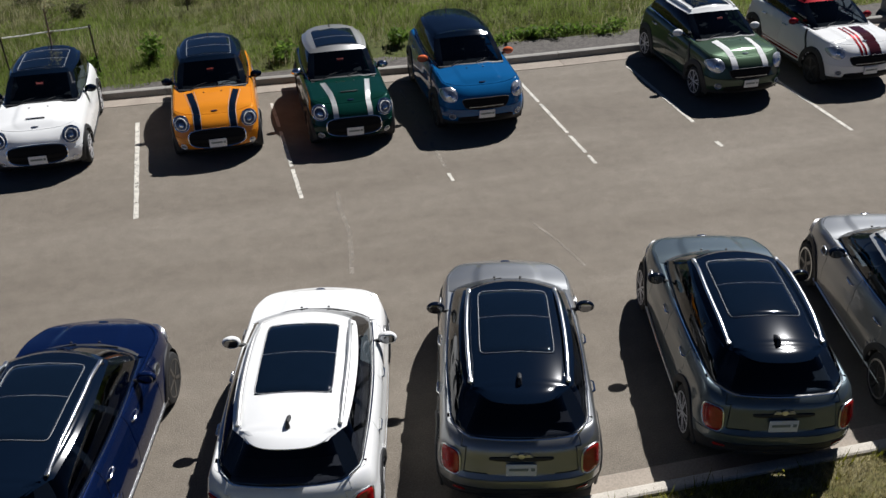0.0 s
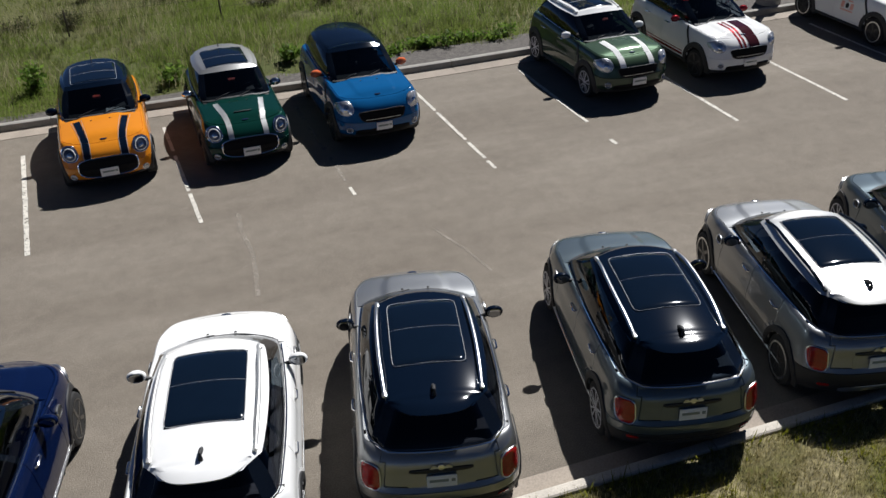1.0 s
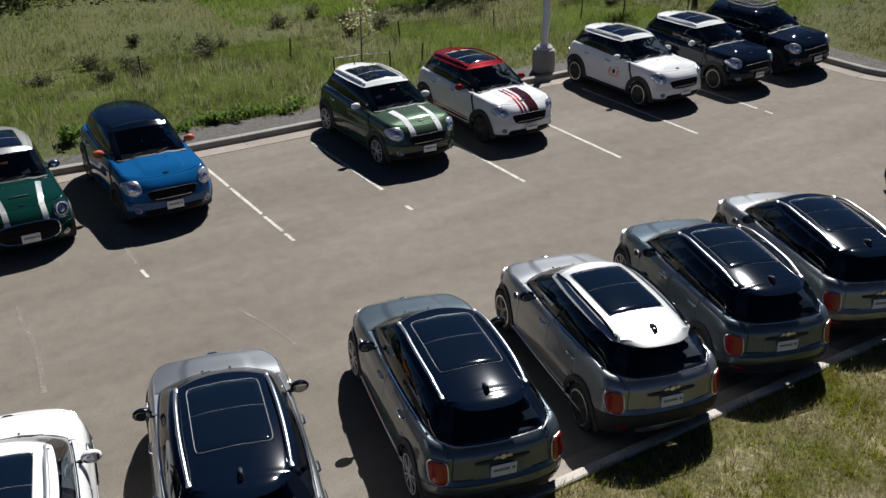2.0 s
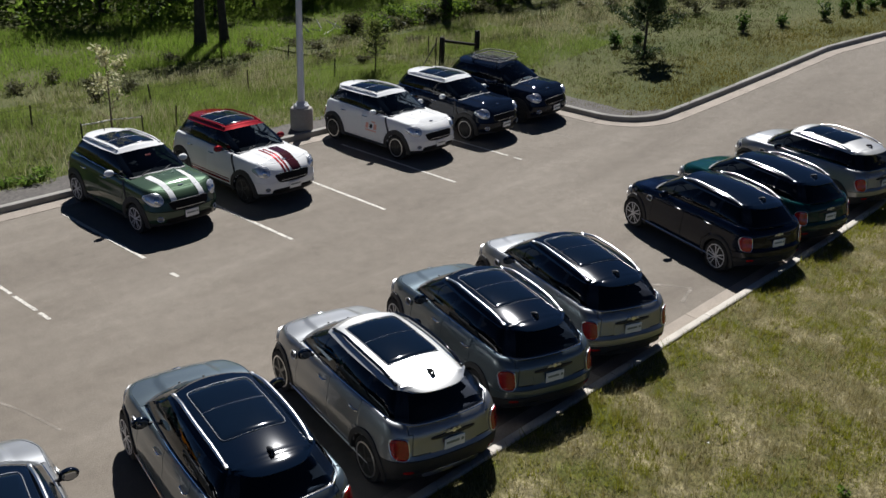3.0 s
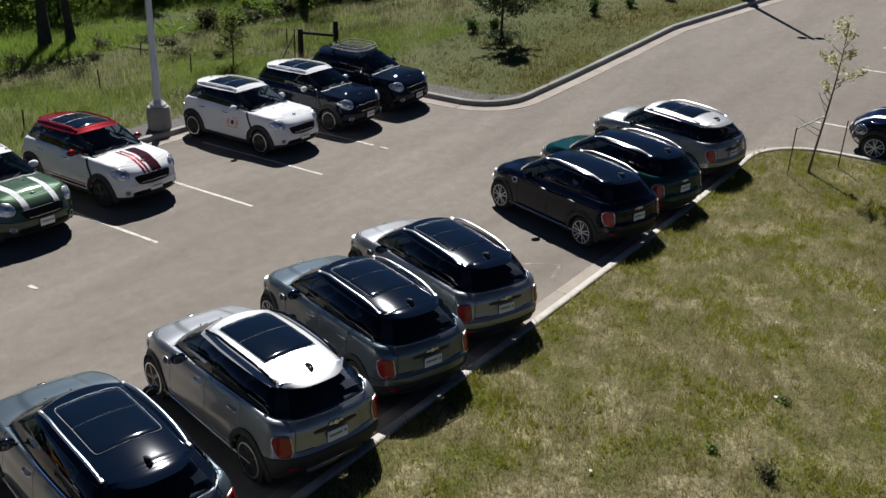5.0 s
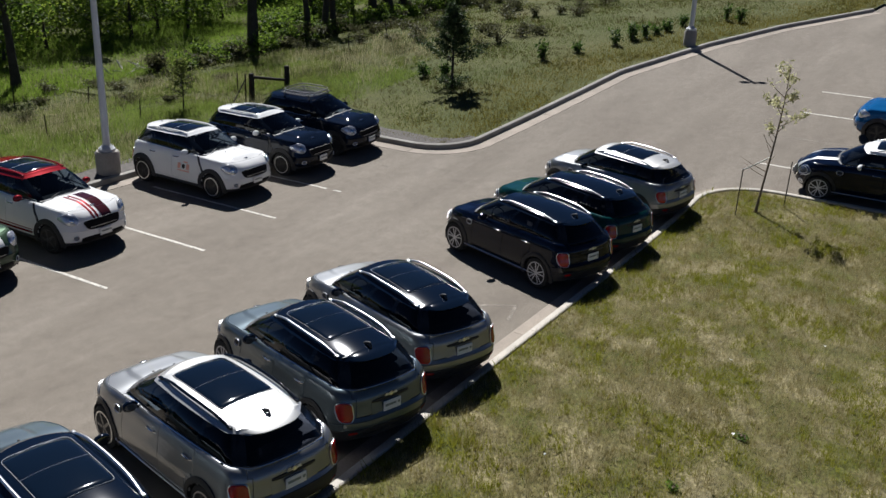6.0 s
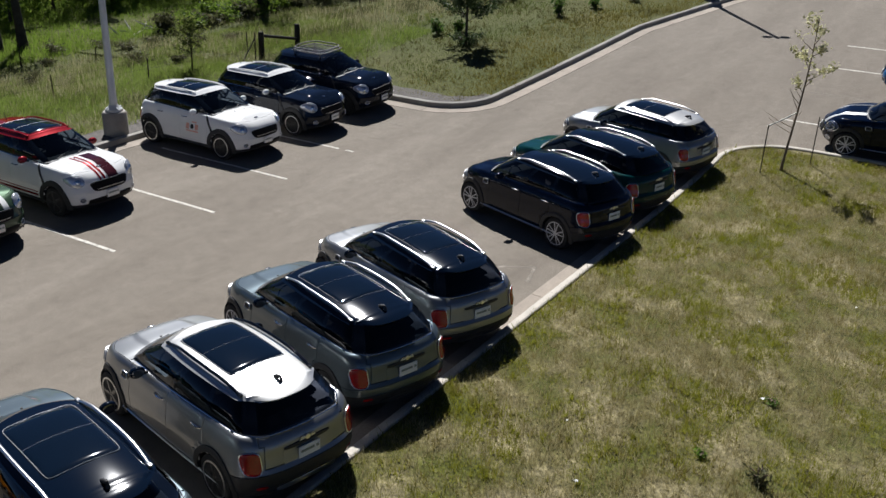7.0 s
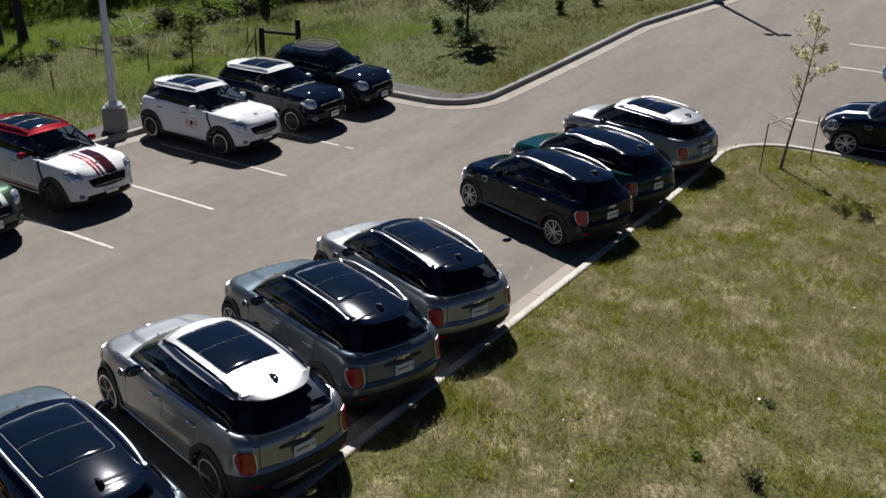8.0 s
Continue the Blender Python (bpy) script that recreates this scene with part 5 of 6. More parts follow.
def leaves(rng, centres, size, spread=0.0, flat=0.0):
    """Lozenge leaves at points, turned at random; flat: 0 any way, 1 lying."""
    n = len(centres)
    c = centres + rng.normal(0, 1, (n, 3)) * spread
    a = rng.normal(0, 1, (n, 3))
    a[:, 2] *= 1 - flat
    a /= np.linalg.norm(a, axis=1, keepdims=True) + 1e-9
    b = np.cross(a, rng.normal(0, 1, (n, 3)))
    b /= np.linalg.norm(b, axis=1, keepdims=True) + 1e-9
    s = (size * rng.uniform(0.6, 1.4, n))[:, None]
    quad = np.stack([c - a * s, c - b * s * 0.45 + a * s * 0.1, c + a * s, c + b * s * 0.45 + a * s * 0.1], axis=1)
    return quad.reshape(-1, 3)


def blades(rng, x, y, z, h, w, lean):
    """Grass blades as slim triangles standing at points."""
    n = len(x)
    a = rng.uniform(0, 2 * np.pi, n)
    dx, dy = np.cos(a) * w / 2, np.sin(a) * w / 2
    la = rng.uniform(0, 2 * np.pi, n)
    lx, ly = np.cos(la) * lean * h, np.sin(la) * lean * h
    p = np.stack([np.stack([x - dx, y - dy, z - 0.02], 1), np.stack([x + dx, y + dy, z - 0.02], 1), np.stack([x + lx, y + ly, z + h], 1)], axis=1)
    return p.reshape(-1, 3)


def patchy(x, y, s, seed):
    return np.array([noise.fractal((a * s, b * s, seed), 1.0, 2.0, 3) for a, b in zip(x, y)])


def hz_many(x, y):
    return np.array([surface(a, b) for a, b in zip(x, y)])


rng = np.random.default_rng(7)


def scatter_grass(name, n, box_, keep, h0, h1, w0, w1, material, label, seed, cut, s=0.35, sign=1):
    x, y = rng.uniform(box_[0], box_[1], n), rng.uniform(box_[2], box_[3], n)
    ok = keep(x, y)
    x, y = x[ok], y[ok]
    f = sign * patchy(x, y, s, seed)
    ok = f + rng.normal(0, 0.22, len(x)) > cut
    x, y, f = x[ok], y[ok], f[ok]
    n = len(x)
    h = rng.uniform(h0, h1, n) * (1 + 0.5 * np.clip(f, -0.6, 0.8))
    v = blades(rng, x, y, hz_many(x, y), h, rng.uniform(w0, w1, n), rng.uniform(0.05, 0.7, n))
    ob = new(name, quick_mesh(name, v, None, 3, material))
    return tagged(ob, label, "grass", kind="stuff")


edge_x = np.linspace(-70, 115, 3000)
edge_far = np.array([far_edge(v) for v in edge_x])
edge_near = np.array([near_edge(v) for v in edge_x])
verge = lambda x: np.where(x < 26.3, np.interp(x, [1.5, 6, 9], [0.42, 0.78, 1.08]), 0.28)
in_field = lambda x, y: y > np.interp(x, edge_x, edge_far) + verge(x) + 0.15 * np.sin(x * 2.1) + 0.1 * np.sin(x * 5.3)
in_lawn = lambda x, y: (y < np.interp(x, edge_x, edge_near) - 0.2) & (x < 27.9)
scatter_grass("meadow_grass", 260000, (-9, 34, 5.5, 15), in_field, 0.04, 0.17, 0.008, 0.02, GRASS, "tall green meadow grass", 1.0, -0.25)
kerb_gap = lambda x, y: y - np.interp(x, edge_x, edge_far)
off_road = lambda x, y: in_field(x, y) & (kerb_gap(x, y) > 4.0 * rng.uniform(0, 1, len(x)))
scatter_grass("meadow_grass", 170000, (26, 62, -8, 14), off_road, 0.03, 0.09, 0.012, 0.024, GRASS_BANK, "green grass on the bank", 1.0, -0.3)
scatter_grass("meadow_grass", 130000, (-15, 80, 13, 30), in_field, 0.08, 0.22, 0.018, 0.034, GRASS_FAR, "green grass before the woods", 2.0, -0.35)
scatter_grass("lush_grass", 110000, (14, 60, 17.5, 27), in_field, 0.1, 0.26, 0.018, 0.034, LIME, "bright lush grass along the creek", 2.5, -0.4)
scatter_grass("dry_grass", 60000, (-9, 40, 6.5, 16), in_field, 0.15, 0.42, 0.008, 0.02, GRASS_DRY, "pale dry seed heads in the meadow", 4.0, 0.12, 0.25)
scatter_grass("dry_grass", 5000, (26, 62, -8, 16), off_road, 0.08, 0.2, 0.008, 0.016, GRASS_DRY, "pale dry grass on the bank", 4.0, 0.15, 0.25)
near_road = lambda x, y: in_field(x, y) & (kerb_gap(x, y) < 0.8 + 3.2 * rng.uniform(0, 1, len(x)))
scatter_grass("russet_grass", 210000, (27, 60, -10, 5), near_road, 0.05, 0.12, 0.012, 0.022, RUSSET, "russet dry grass beside the kerb", 5.0, -0.5, 0.3)
scatter_grass("lawn_grass", 260000, (3, 28, -15.5, -8), in_lawn, 0.02, 0.055, 0.006, 0.016, LAWN_BLADE, "short green lawn grass", 7.0, 0.12, 0.9)
scatter_grass("lawn_straw", 230000, (3, 28, -15.5, -8), in_lawn, 0.02, 0.06, 0.005, 0.013, LAWN_STRAW, "dead straw blades in the lawn", 7.0, -0.12, 0.9, -1)
scatter_grass("lawn_stalks", 34000, (3, 28, -15.5, -8), in_lawn, 0.06, 0.16, 0.005, 0.010, GRASS_DRY, "pale dry stalks standing in the lawn", 7.0, -0.15, 0.9, -1)


def scatter_tufts(name, n, per, box_, keep, radius, h0, h1, wide, material, label, seed, cut, s=0.6, sign=1):
    """Grass in tufts: blades that lean out from shared roots."""
    x, y = rng.uniform(box_[0], box_[1], n), rng.uniform(box_[2], box_[3], n)
    ok = keep(x, y)
    x, y = x[ok], y[ok]
    f = sign * patchy(x, y, s, seed)
    ok = f + rng.normal(0, 0.18, len(x)) > cut
    x, y = x[ok], y[ok]
    n = len(x)
    z = np.repeat(hz_many(x, y), per)
    size = np.repeat(rng.uniform(0.6, 1.3, n), per)
    a, r = rng.uniform(0, 2 * np.pi, n * per), np.abs(rng.normal(0, 1, n * per)) * radius * size
    ox, oy = np.cos(a) * r, np.sin(a) * r
    bx, by = np.repeat(x, per) + ox, np.repeat(y, per) + oy
    h = rng.uniform(h0, h1, n * per) * size
    ta = a + np.pi / 2
    dx, dy = np.cos(ta) * wide / 2, np.sin(ta) * wide / 2
    lx, ly = np.cos(a) * h * rng.uniform(0.1, 0.8, n * per), np.sin(a) * h * rng.uniform(0.1, 0.8, n * per)
    v = np.stack([np.stack([bx - dx, by - dy, z - 0.02], 1), np.stack([bx + dx, by + dy, z - 0.02], 1), np.stack([bx + lx, by + ly, z + h], 1)], axis=1)
    return tagged(new(name, quick_mesh(name, v.reshape(-1, 3), None, 3, material)), label, "grass", kind="stuff")


LAWN_BOX = (3, 28, -15.5, -8)
scatter_tufts("lawn_tufts", 9000, 18, LAWN_BOX, in_lawn, 0.05, 0.05, 0.13, 0.009, LAWN_BLADE, "ragged green tufts in the lawn", 7.0, 0.05, 0.9)
scatter_tufts("lawn_tufts", 5000, 16, LAWN_BOX, in_lawn, 0.05, 0.05, 0.12, 0.008, OLIVE_TUFT, "olive brown tufts in the lawn", 11.0, 0.0, 0.5)
scatter_tufts("lawn_tufts", 11000, 14, LAWN_BOX, in_lawn, 0.05, 0.04, 0.11, 0.008, LAWN_STRAW, "straw-coloured dead tufts in the lawn", 7.0, -0.05, 0.9, -1)
scatter_tufts("meadow_tufts", 9000, 16, (-9, 36, 6.4, 15), in_field, 0.07, 0.08, 0.2, 0.014, GRASS_FAR, "dark green tufts in the meadow", 13.0, 0.02, 0.45)
scatter_tufts("meadow_tufts", 3500, 14, (-9, 40, 8, 18), in_field, 0.1, 0.12, 0.3, 0.016, SAGE, "grey-green tufts in the meadow", 15.0, 0.1, 0.4)
scatter_tufts("bank_tufts", 14000, 12, (27, 66, -9, 14), in_field, 0.1, 0.05, 0.15, 0.018, BANK_TUFT, "olive tufts on the bank", 17.0, 0.05, 0.35)
x = rng.uniform(3, 27.5, 500)
v = blades(rng, x, -8.26 - np.abs(rng.normal(0, 0.05, 500)), hz_many(x, np.full(500, -8.5)), rng.uniform(0.08, 0.2, 500), np.full(500, 0.02), rng.uniform(0.2, 0.9, 500))
tagged(new("kerb_grass", quick_mesh("kerb_grass", v, None, 3, LAWN_BLADE)), "longer grass hanging over the kerb", "grass", kind="stuff")


def shrub(name, x, y, w, h, material, count, leaf, label, category="shrub", group="", dome=True):
    """Twiggy clumps of leaves on short stems."""
    z = surface(x, y)
    ob = thing(name, Matrix.Translation((x, y, z)), label, category, group)
    stems, cs = [], []
    for k in range(9):
        a, r = rng.uniform(0, 6.28), rng.uniform(0.1, 0.5) * w
        tip = Vector((r * math.cos(a), r * math.sin(a), h * rng.uniform(0.55, 1.0)))
        stems.append(tube([(0.03 * math.cos(a), 0.03 * math.sin(a), -0.05), tip * 0.5 + Vector((0, 0, 0.05)), tip], [0.018, 0.012, 0.004], 5))
        m = count // 9
        t = rng.uniform(0.25, 1.05, m)[:, None]
        cs.append(np.array(tip)[None, :] * t + rng.normal(0, 1, (m, 3)) * np.array([w * 0.13, w * 0.13, h * 0.1]))
    for s in stems:
        part("stem", s, TWIG, ob)
    c = np.concatenate(cs)
    c[:, 2] = np.maximum(c[:, 2], 0.03)
    part("foliage", quick_mesh("foliage", leaves(rng, c, leaf, 0.0, 0.2), None, 4, material), material, ob)
    return ob


for x, y, w, h in ((0.05, 7.6, 0.75, 0.8), (3.1, 6.9, 0.7, 0.5), (5.9, 7.2, 0.6, 0.45), (-1.2, 7.0, 0.5, 0.5)):
    shrub("weed_clump", x, y, w * 0.9, h * 0.9, WEED, 330, 0.07, "leafy green roadside weed clump", "weed", "roadside weeds")
for k in range(12):
    x = 7.4 + 0.36 * k + rng.uniform(-0.12, 0.12)
    shrub("weed_clump", x, far_edge(x) + verge_width(x) + rng.uniform(0.15, 0.5), rng.uniform(0.4, 0.8), rng.uniform(0.16, 0.34), WEED, 200, 0.055, "low leafy weeds at the gravel's edge", "weed", "weeds along the gravel")
BANK_WEEDS = ((41.9, 0.6), (43.1, 0.3), (43.9, 0.0), (44.7, -0.2), (45.5, -0.4), (46.8, -0.7), (39.9, 1.5), (38.2, 2.3), (49.0, -2.1), (48.9, -2.8), (56.7, -4.2), (57.0, -4.9), (58.8, -6.7), (43.4, 0.5), (34.2, 4.6), (33.6, 5.2))
for x, y in BANK_WEEDS:
    shrub("weed_clump", x, y, rng.uniform(0.4, 0.7), rng.uniform(0.45, 0.85), WEED_DARK, 170, 0.08, "tall dark green weed clump on the bank", "weed", "bank weeds")
for k in range(64):
    x, y = rng.uniform(-6, 60), rng.uniform(11.8, 18.5)
    shrub("sage_bush", x, y, rng.uniform(0.5, 1.2), rng.uniform(0.22, 0.5), SAGE, 480, 0.045, "grey-green sage bush in rough grass", "bush", "meadow bushes")
for k in range(70):
    x, y = rng.uniform(38, 60), rng.uniform(4.5, 13.5)
    if y > far_edge(x) + 4:
        shrub("sage_bush", x, y, rng.uniform(0.6, 1.5), rng.uniform(0.25, 0.6), SAGE, 260, 0.06, "low grey-green bush on the upper bank", "bush", "bank bushes")
for k in range(14):
    x = 39 + 8 * (k + rng.uniform(0, 1)) / 14
    shrub("creek_bush", x, 18.6 + rng.uniform(-0.6, 1.2), rng.uniform(1.2, 2.2), rng.uniform(0.8, 1.6), LEAF, 800, 0.09, "tall dark green bush along the creek", "bush", "creek bushes")
for k in range(40):
    x = 31 + 22 * (k + rng.uniform(0, 1)) / 40
    y = table([(31, 17.0), (36, 16.3), (42, 16.6), (46, 15.8), (53, 14.6)], x) + rng.uniform(-0.5, 0.9)
    shrub("creek_bush", x, y, rng.uniform(1.0, 2.0), rng.uniform(0.4, 1.0), LEAF if k % 3 else SAGE, 700, 0.085, "dark green bush along the creek", "bush", "creek bushes")
for x, y, w, h in ((13.36, -12.86, 0.42, 0.24), (15.4, -12.5, 0.2, 0.08), (13.5, -12.05, 0.2, 0.09)):
    shrub("lawn_weed", x, y, w, h, WEED if h < 0.2 else SAGE, 110, 0.035, "small weed growing in the lawn", "weed", "lawn weeds")


def bendy(base, height, lean, r0, steps=7):
    pts, rad = [], []
    for k in range(steps + 1):
        v = k / steps
        pts.append(Vector((lean[0] * v + 0.06 * height * 0.2 * math.sin(3 * v + lean[1] * 9), lean[1] * v + 0.012 * height * math.sin(4 * v + lean[0] * 7), height * v)))
        rad.append(r0 * (1.25 - 0.25 * min(v * 8, 1)) * (1 - 0.75 * v))
    return pts, rad


def tree(x, y, height, r0, crown, count, label, group, low=0.2, leaf=0.1, material=None):
    """A tapered trunk, forked limbs and a ragged crown of separate leaves."""
    z = surface(x, y) - 0.08
    ob = thing("tree", Matrix.Translation((x, y, z)), label, "tree", group)
    pts, rad = bendy((0, 0, 0), height * 0.92, (rng.uniform(-0.6, 0.6), rng.uniform(-0.5, 0.5)), r0)
    part("trunk", tube(pts, rad, 10), BARK, ob)
    cs = []
    nl = 12
    for k in range(nl):
        v = low + (0.95 - low) * (k + rng.uniform(0, 0.8)) / nl
        i = min(int(v * 7), 6)
        p = pts[i].lerp(pts[i + 1], v * 7 - i)
        a = rng.uniform(0, 6.28)
        reach = crown * (0.55 + 0.45 * math.sin(math.pi * min(1, v + 0.1))) * rng.uniform(0.7, 1.15)
        tip = p + Vector((math.cos(a) * reach, math.sin(a) * reach, reach * rng.uniform(-0.1, 0.55)))
        mid = p.lerp(tip, 0.5) + Vector((0, 0, 0.12 * reach))
        part("limb", tube([p, mid, tip], [r0 * 0.34 * (1.1 - v), r0 * 0.2 * (1.1 - v), 0.012], 6), BARK, ob)
        for q in range(5):
            hub = np.array(p.lerp(tip, rng.uniform(0.4, 1.1))) + rng.normal(0, 0.22, 3) * crown
            m = count // (nl * 5)
            cs.append(hub + rng.normal(0, 1, (m, 3)) * np.array([0.17, 0.17, 0.11]) * crown)
    c = np.concatenate(cs)
    material = material or LEAF
    part("crown", quick_mesh("crown", leaves(rng, c, leaf, 0, 0.3), None, 4, material), material, ob)
    return ob


WOOD = "trees of the wood behind the creek"
EDGE = ((24.6, 19.9, 0.26), (25.5, 19.7, 0.2), (36.4, 16.7, 0.3), (41.5, 17.6, 0.18), (42.0, 17.1, 0.2), (42.5, 16.7, 0.18), (47.2, 17.6, 0.24), (48.3, 17.2, 0.2), (49.8, 17.2, 0.26))
for x, y, r in EDGE:
    tree(x, y, rng.uniform(7, 8.2), r, rng.uniform(1.4, 1.9), 800, "tall leafy tree at the edge of the wood", WOOD, 0.45, 0.11)
for k in range(26):
    x = 8 + 66 * (k + rng.uniform(0, 0.9)) / 26
    tree(x, rng.uniform(27.0, 33.5), rng.uniform(5.6, 7.4), rng.uniform(0.14, 0.26), rng.uniform(1.9, 2.6), 2400, "leafy tree within the wood", WOOD, rng.uniform(0.2, 0.35), 0.13)


for k in range(12):
    x = 24 + 19 * (k + rng.uniform(0, 0.9)) / 12
    tree(x, rng.uniform(23.6, 26.2), rng.uniform(3.0, 5.6), rng.uniform(0.06, 0.11), rng.uniform(1.2, 2.0), 1700, "low leafy tree at the front of the wood", WOOD, 0.1, 0.1, LEAF_SUNLIT if k % 3 == 1 else LEAF)
for k in range(11):
    x = 44 + 19 * (k + rng.uniform(0, 0.8)) / 11
    tree(x, rng.uniform(18.6, 23.5), rng.uniform(4.0, 7.5), rng.uniform(0.1, 0.2), rng.uniform(1.5, 2.1), 1900, "leafy tree beside the creek", WOOD, 0.15, 0.11, LEAF_SUNLIT if k % 2 else LEAF)


for x, y in ((53.0, 15.5), (55.5, 15.0), (57.0, 13.5), (59.0, 12.6), (60.5, 10.9), (62.0, 10.1), (64.0, 9.6), (66.0, 9.9), (57.0, 17.2), (60.0, 15.2), (63.0, 13.2), (67.0, 12.2)):
    tree(x, y, rng.uniform(5.0, 8.0), rng.uniform(0.14, 0.24), rng.uniform(1.6, 2.1), 1900, "shaded leafy tree above the bank", WOOD, 0.12, 0.12)


def thicket(name, n, x0, x1, y0, y1, z0, z1, material, leaf, label, cut):
    x, y, z = rng.uniform(x0, x1, n), rng.uniform(y0, y1, n), rng.uniform(z0, z1, n)
    f = np.array([noise.fractal((a * 0.35, b * 0.35, c * 0.45), 1.0, 2.0, 3) for a, b, c in zip(x, y, z)])
    ok = f > cut
    c = np.stack([x[ok], y[ok], z[ok]], 1)
    tagged(new(name, quick_mesh(name, leaves(rng, c, leaf, 0, 0.2), None, 4, material)), label, "woodland", kind="stuff")


thicket("far_woods", 70000, 5, 95, 33.5, 44, -0.5, 7.5, LEAF, 0.3, "deep shaded woodland", -0.15)
thicket("undergrowth", 36000, 8, 80, 24.2, 32, -0.4, 2.2, LEAF, 0.14, "leafy undergrowth below the trees", 0.05)
for k in range(14):
    x, y = rng.uniform(12, 75), rng.uniform(27, 36)
    p, r = bendy(0, rng.uniform(5.5, 7.5), (rng.uniform(-0.8, 0.8), 0.2), rng.uniform(0.1, 0.22))
    o = thing("tree", Matrix.Translation((x, y, surface(x, y) - 0.1)), "dark bare trunk deep in the wood", "tree", "trunks deep in the wood")
    part("trunk", tube(p, r, 8), BARK, o)


# ---------------------------------------------------------------- young trees
def sapling(x, y, height, stakes, count, label, lean=(0.1, 0.05), tied=2):
    z = surface(x, y)
    ob = thing("sapling", Matrix.Translation((x, y, z - 0.05)), label, "young tree", "staked young trees")
    pts, rad = bendy(0, height, lean, 0.035, 10)
    part("trunk", tube(pts, rad, 8), TWIG, ob)
    cs = []
    for k in range(19):
        v = 0.26 + 0.73 * k / 19
        i = min(int(v * 10), 9)
        p = pts[i].lerp(pts[i + 1], v * 10 - i)
        a = rng.uniform(0, 6.28)
        reach = height * 0.17 * (1.1 - v * 0.6) * rng.uniform(0.6, 1.2)
        tip = p + Vector((math.cos(a) * reach, math.sin(a) * reach, reach * rng.uniform(0.4, 1.1)))
        part("branch", tube([p, p.lerp(tip, 0.5) + Vector((0, 0, -0.03)), tip], [0.012, 0.007, 0.003], 5), TWIG, ob)
        if v > 0.5:
            m = int(count / 12 * rng.uniform(0.2, 1.6))
            t = rng.uniform(0.45, 1.1, m)[:, None]
            cs.append(np.array(p) + (np.array(tip) - np.array(p)) * t + rng.normal(0, 0.06, (m, 3)))
    part("crown", quick_mesh("crown", leaves(rng, np.concatenate(cs), 0.06, 0, 0.2), None, 4, LEAF_PALE), LEAF_PALE, ob)
    for number, (sx, sy) in enumerate(stakes):
        s = thing("tree_stake", Matrix.Translation((sx, sy, surface(sx, sy) - 0.1)) @ pose(0, 0, 0, 1.5, -1.5, 0), "dark steel stake holding a young tree", "stake", "tree stakes")
        part("shaft", box((0, 0, 0.68), (0.036, 0.024, 1.36), 0.006), POST_STEEL, s)
        if number and tied == 1:
            continue
        a = Vector((sx, sy, surface(sx, sy) + 1.2))
        q = round(1.35 / height * 10)
        b = Vector((x, y, z - 0.05)) + pts[q]
        tagged(part("tree_tie", tube([a, a.lerp(b, 0.5) - Vector((0, 0, 0.01)), b], 0.016, 6), STRAP), "white webbing strap tied to the young tree", "strap", "tree straps")


sapling(26.5, -9.8, 3.8, ((26.0, -9.37), (27.2, -10.3)), 620, "slender young tree with sparse pale leaves on the lawn", (0.3, -0.17), 1)
sapling(13.35, 6.75, 3.0, ((12.55, 6.65), (14.05, 6.4)), 420, "slender young tree with pale leaves in the meadow", (0.1, 0.1))
sapling(-2.05, 7.0, 3.0, ((-1.06, 7.0), (-2.9, 6.7)), 300, "slender young tree in the meadow behind a white car", (0.1, 0.1))


def pine(x, y, height, r, count, label, needle=None, girth=0.06):
    z = surface(x, y)
    ob = thing("pine_tree", Matrix.Translation((x, y, z - 0.05)), label, "pine tree")
    part("trunk", tube([(0, 0, 0), (0.04, 0, height * 0.5), (0, 0.03, height)], [girth, girth * 0.65, 0.01], 8), BARK, ob)
    cs = []
    for k in range(42):
        v = 0.28 + 0.7 * (k / 42) ** 0.9
        a = rng.uniform(0, 6.28)
        reach = r * (1.1 - v) * 1.5 * rng.uniform(0.5, 1.15)
        p = Vector((0, 0, height * v))
        tip = p + Vector((math.cos(a) * reach, math.sin(a) * reach, reach * rng.uniform(0.2, 0.7)))
        part("branch", tube([p, tip], [0.014, 0.004], 5), BARK, ob)
        m = count // 42
        t = rng.uniform(0.25, 1.1, m)[:, None]
        cs.append(np.array(p) + (np.array(tip) - np.array(p)) * t + rng.normal(0, 0.07, (m, 3)))
    needle = needle or NEEDLE
    part("needles", quick_mesh("needles", leaves(rng, np.concatenate(cs), 0.06, 0, 0), None, 4, needle), needle, ob)


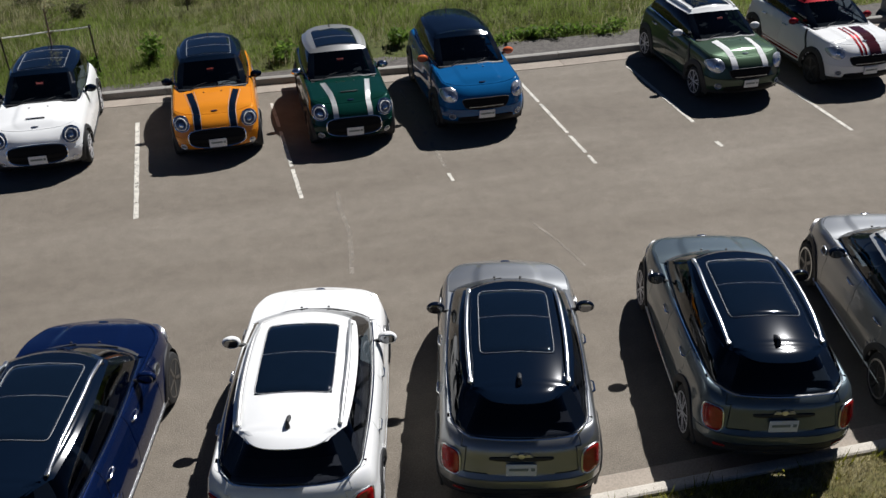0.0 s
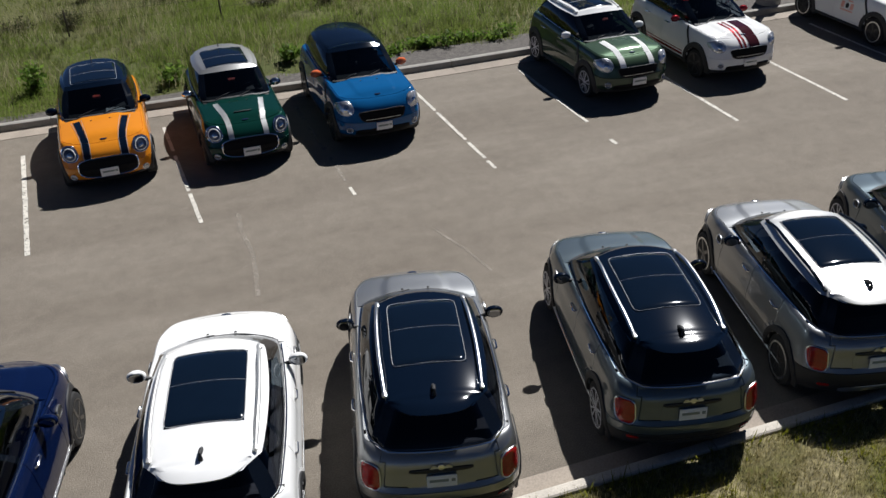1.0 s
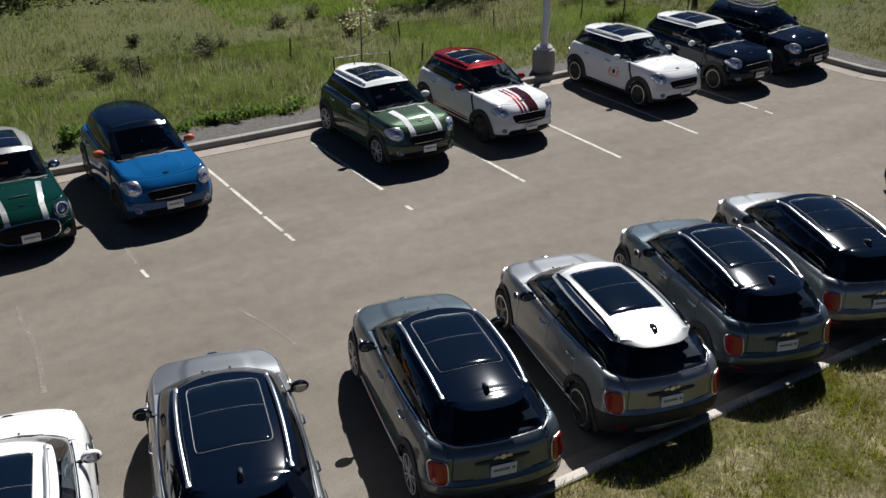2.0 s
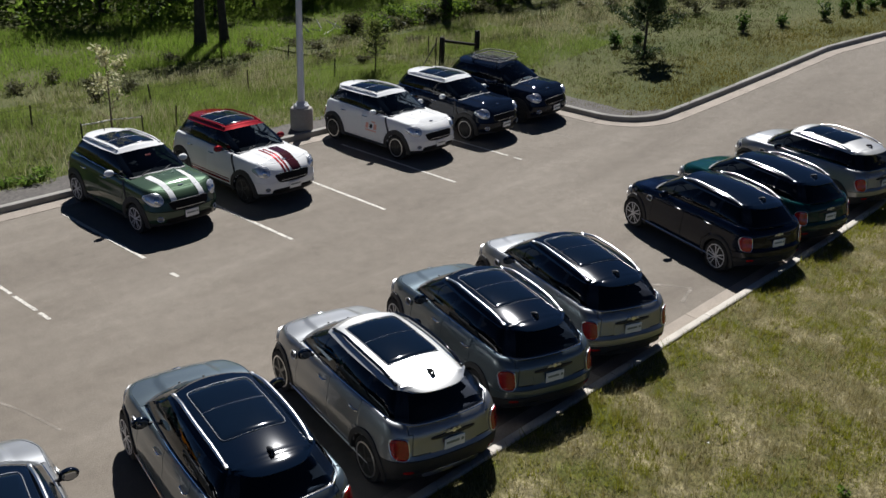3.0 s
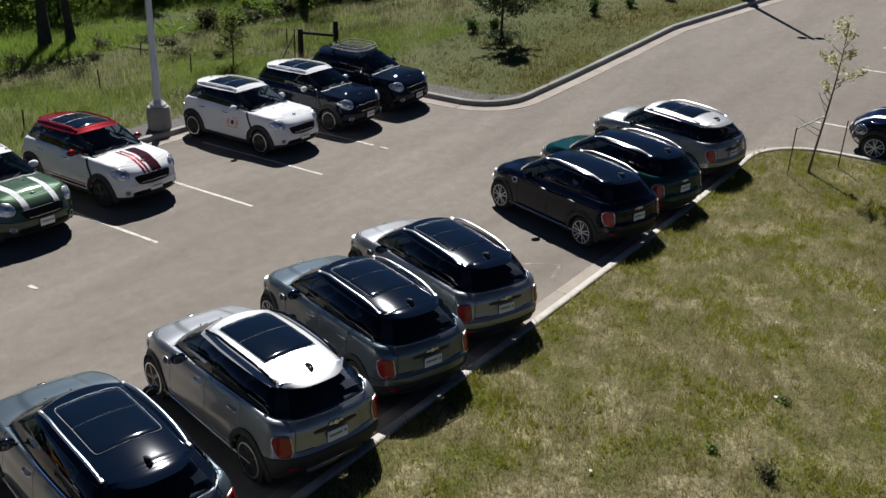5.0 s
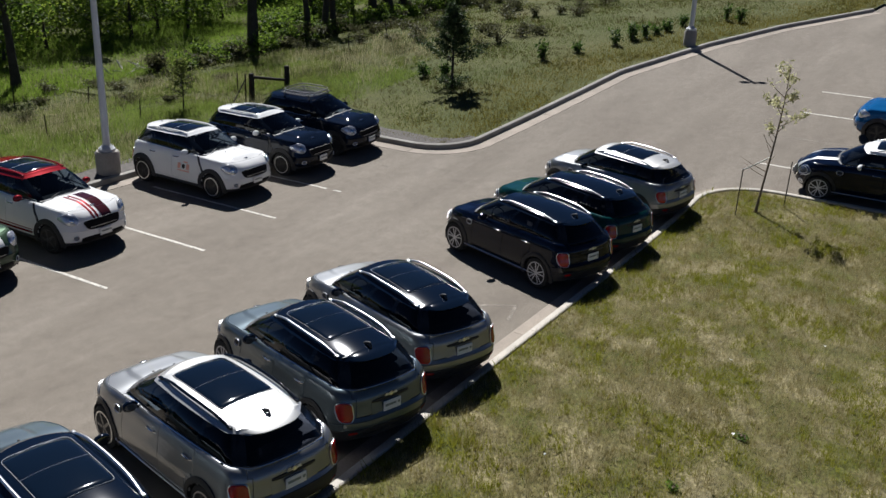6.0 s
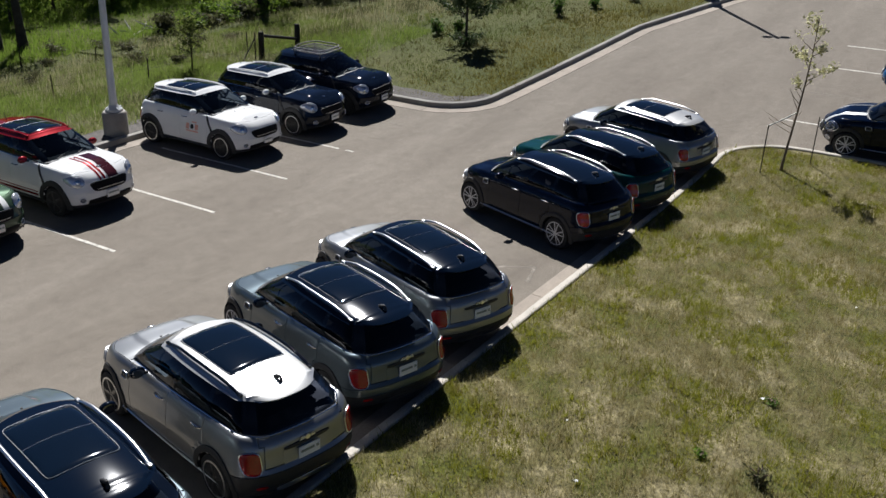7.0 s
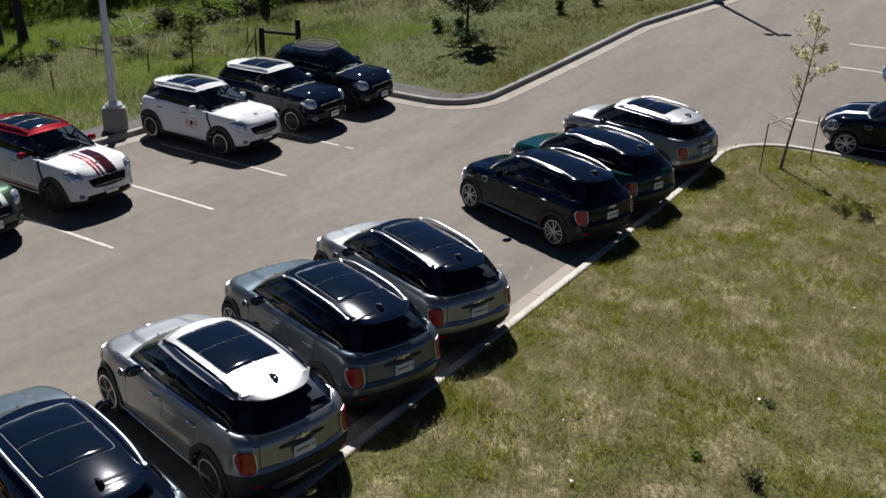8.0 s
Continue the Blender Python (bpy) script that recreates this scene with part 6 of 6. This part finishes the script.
pine(32.9, 3.5, 3.1, 0.95, 6000, "small dark pine on the grass bank")
pine(25.6, 10.2, 1.9, 0.8, 800, "thin sparse young pine in the meadow", GRASS_FAR, 0.03)
shrub("skirt_bush", 32.9, 3.4, 1.3, 0.4, NEEDLE, 500, 0.06, "dark low growth round the foot of a pine", "bush")

# fallen branches by the creek
for k in range(7):
    a = rng.uniform(0, 3.14)
    x, y = 30.4 + rng.uniform(-1.2, 1.4), 18.6 + rng.uniform(-0.5, 0.5)
    l = rng.uniform(0.5, 1.2)
    tagged(part("dead_branch", tube([(x, y, surface(x, y)), (x + l * math.cos(a), y + l * math.sin(a) * 0.4, surface(x, y) + rng.uniform(0.1, 0.5))], [0.05, 0.02], 6), STRAP), "bleached fallen branch by the creek", "dead branch", "fallen branches")

# ---------------------------------------------------------------- marks on the asphalt
for pts, w in (([(3.35, -2.7), (3.42, -2.2), (3.5, -1.4), (3.45, -0.6), (3.5, 0.1)], 0.08), ([(16.6, -6.1), (17.2, -6.3), (17.7, -6.7), (18.0, -7.2), (17.3, -7.4)], 0.09), ([(6.9, -3.4), (6.75, -2.6), (6.5, -1.8)], 0.05)):
    rows = []
    for k, p in enumerate(pts):
        a, b = Vector((*pts[max(k - 1, 0)], 0)), Vector((*pts[min(k + 1, len(pts) - 1)], 0))
        d = (b - a).normalized()
        s = Vector((-d.y, d.x, 0)) * w / 2
        q = Vector((*p, 0.005))
        rows.append([q - s, q + s])
    tagged(part("scuff_mark", sheet(rows), SCUFF), "faint pale scuff on the asphalt", "mark", "asphalt scuffs", kind="structure")

for x, y, s in ((15.4, -12.35, 0.025), (12.0, -10.9, 0.025), (17.9, -11.6, 0.02), (13.2, -10.2, 0.016), (19.5, -12.9, 0.02)):
    bm = bmesh.new()
    bmesh.ops.create_grid(bm, x_segments=3, y_segments=3, size=s, matrix=Matrix.Translation((x, y, surface(x, y) + 0.05)) @ Matrix.Rotation(x, 4, "Z"))
    for v in bm.verts:
        v.co.z += random.uniform(-0.01, 0.014)
    tagged(part("paper_scrap", bm_data(bm), PAPER), "crumpled scrap of white paper on the lawn", "litter", "litter on the lawn")
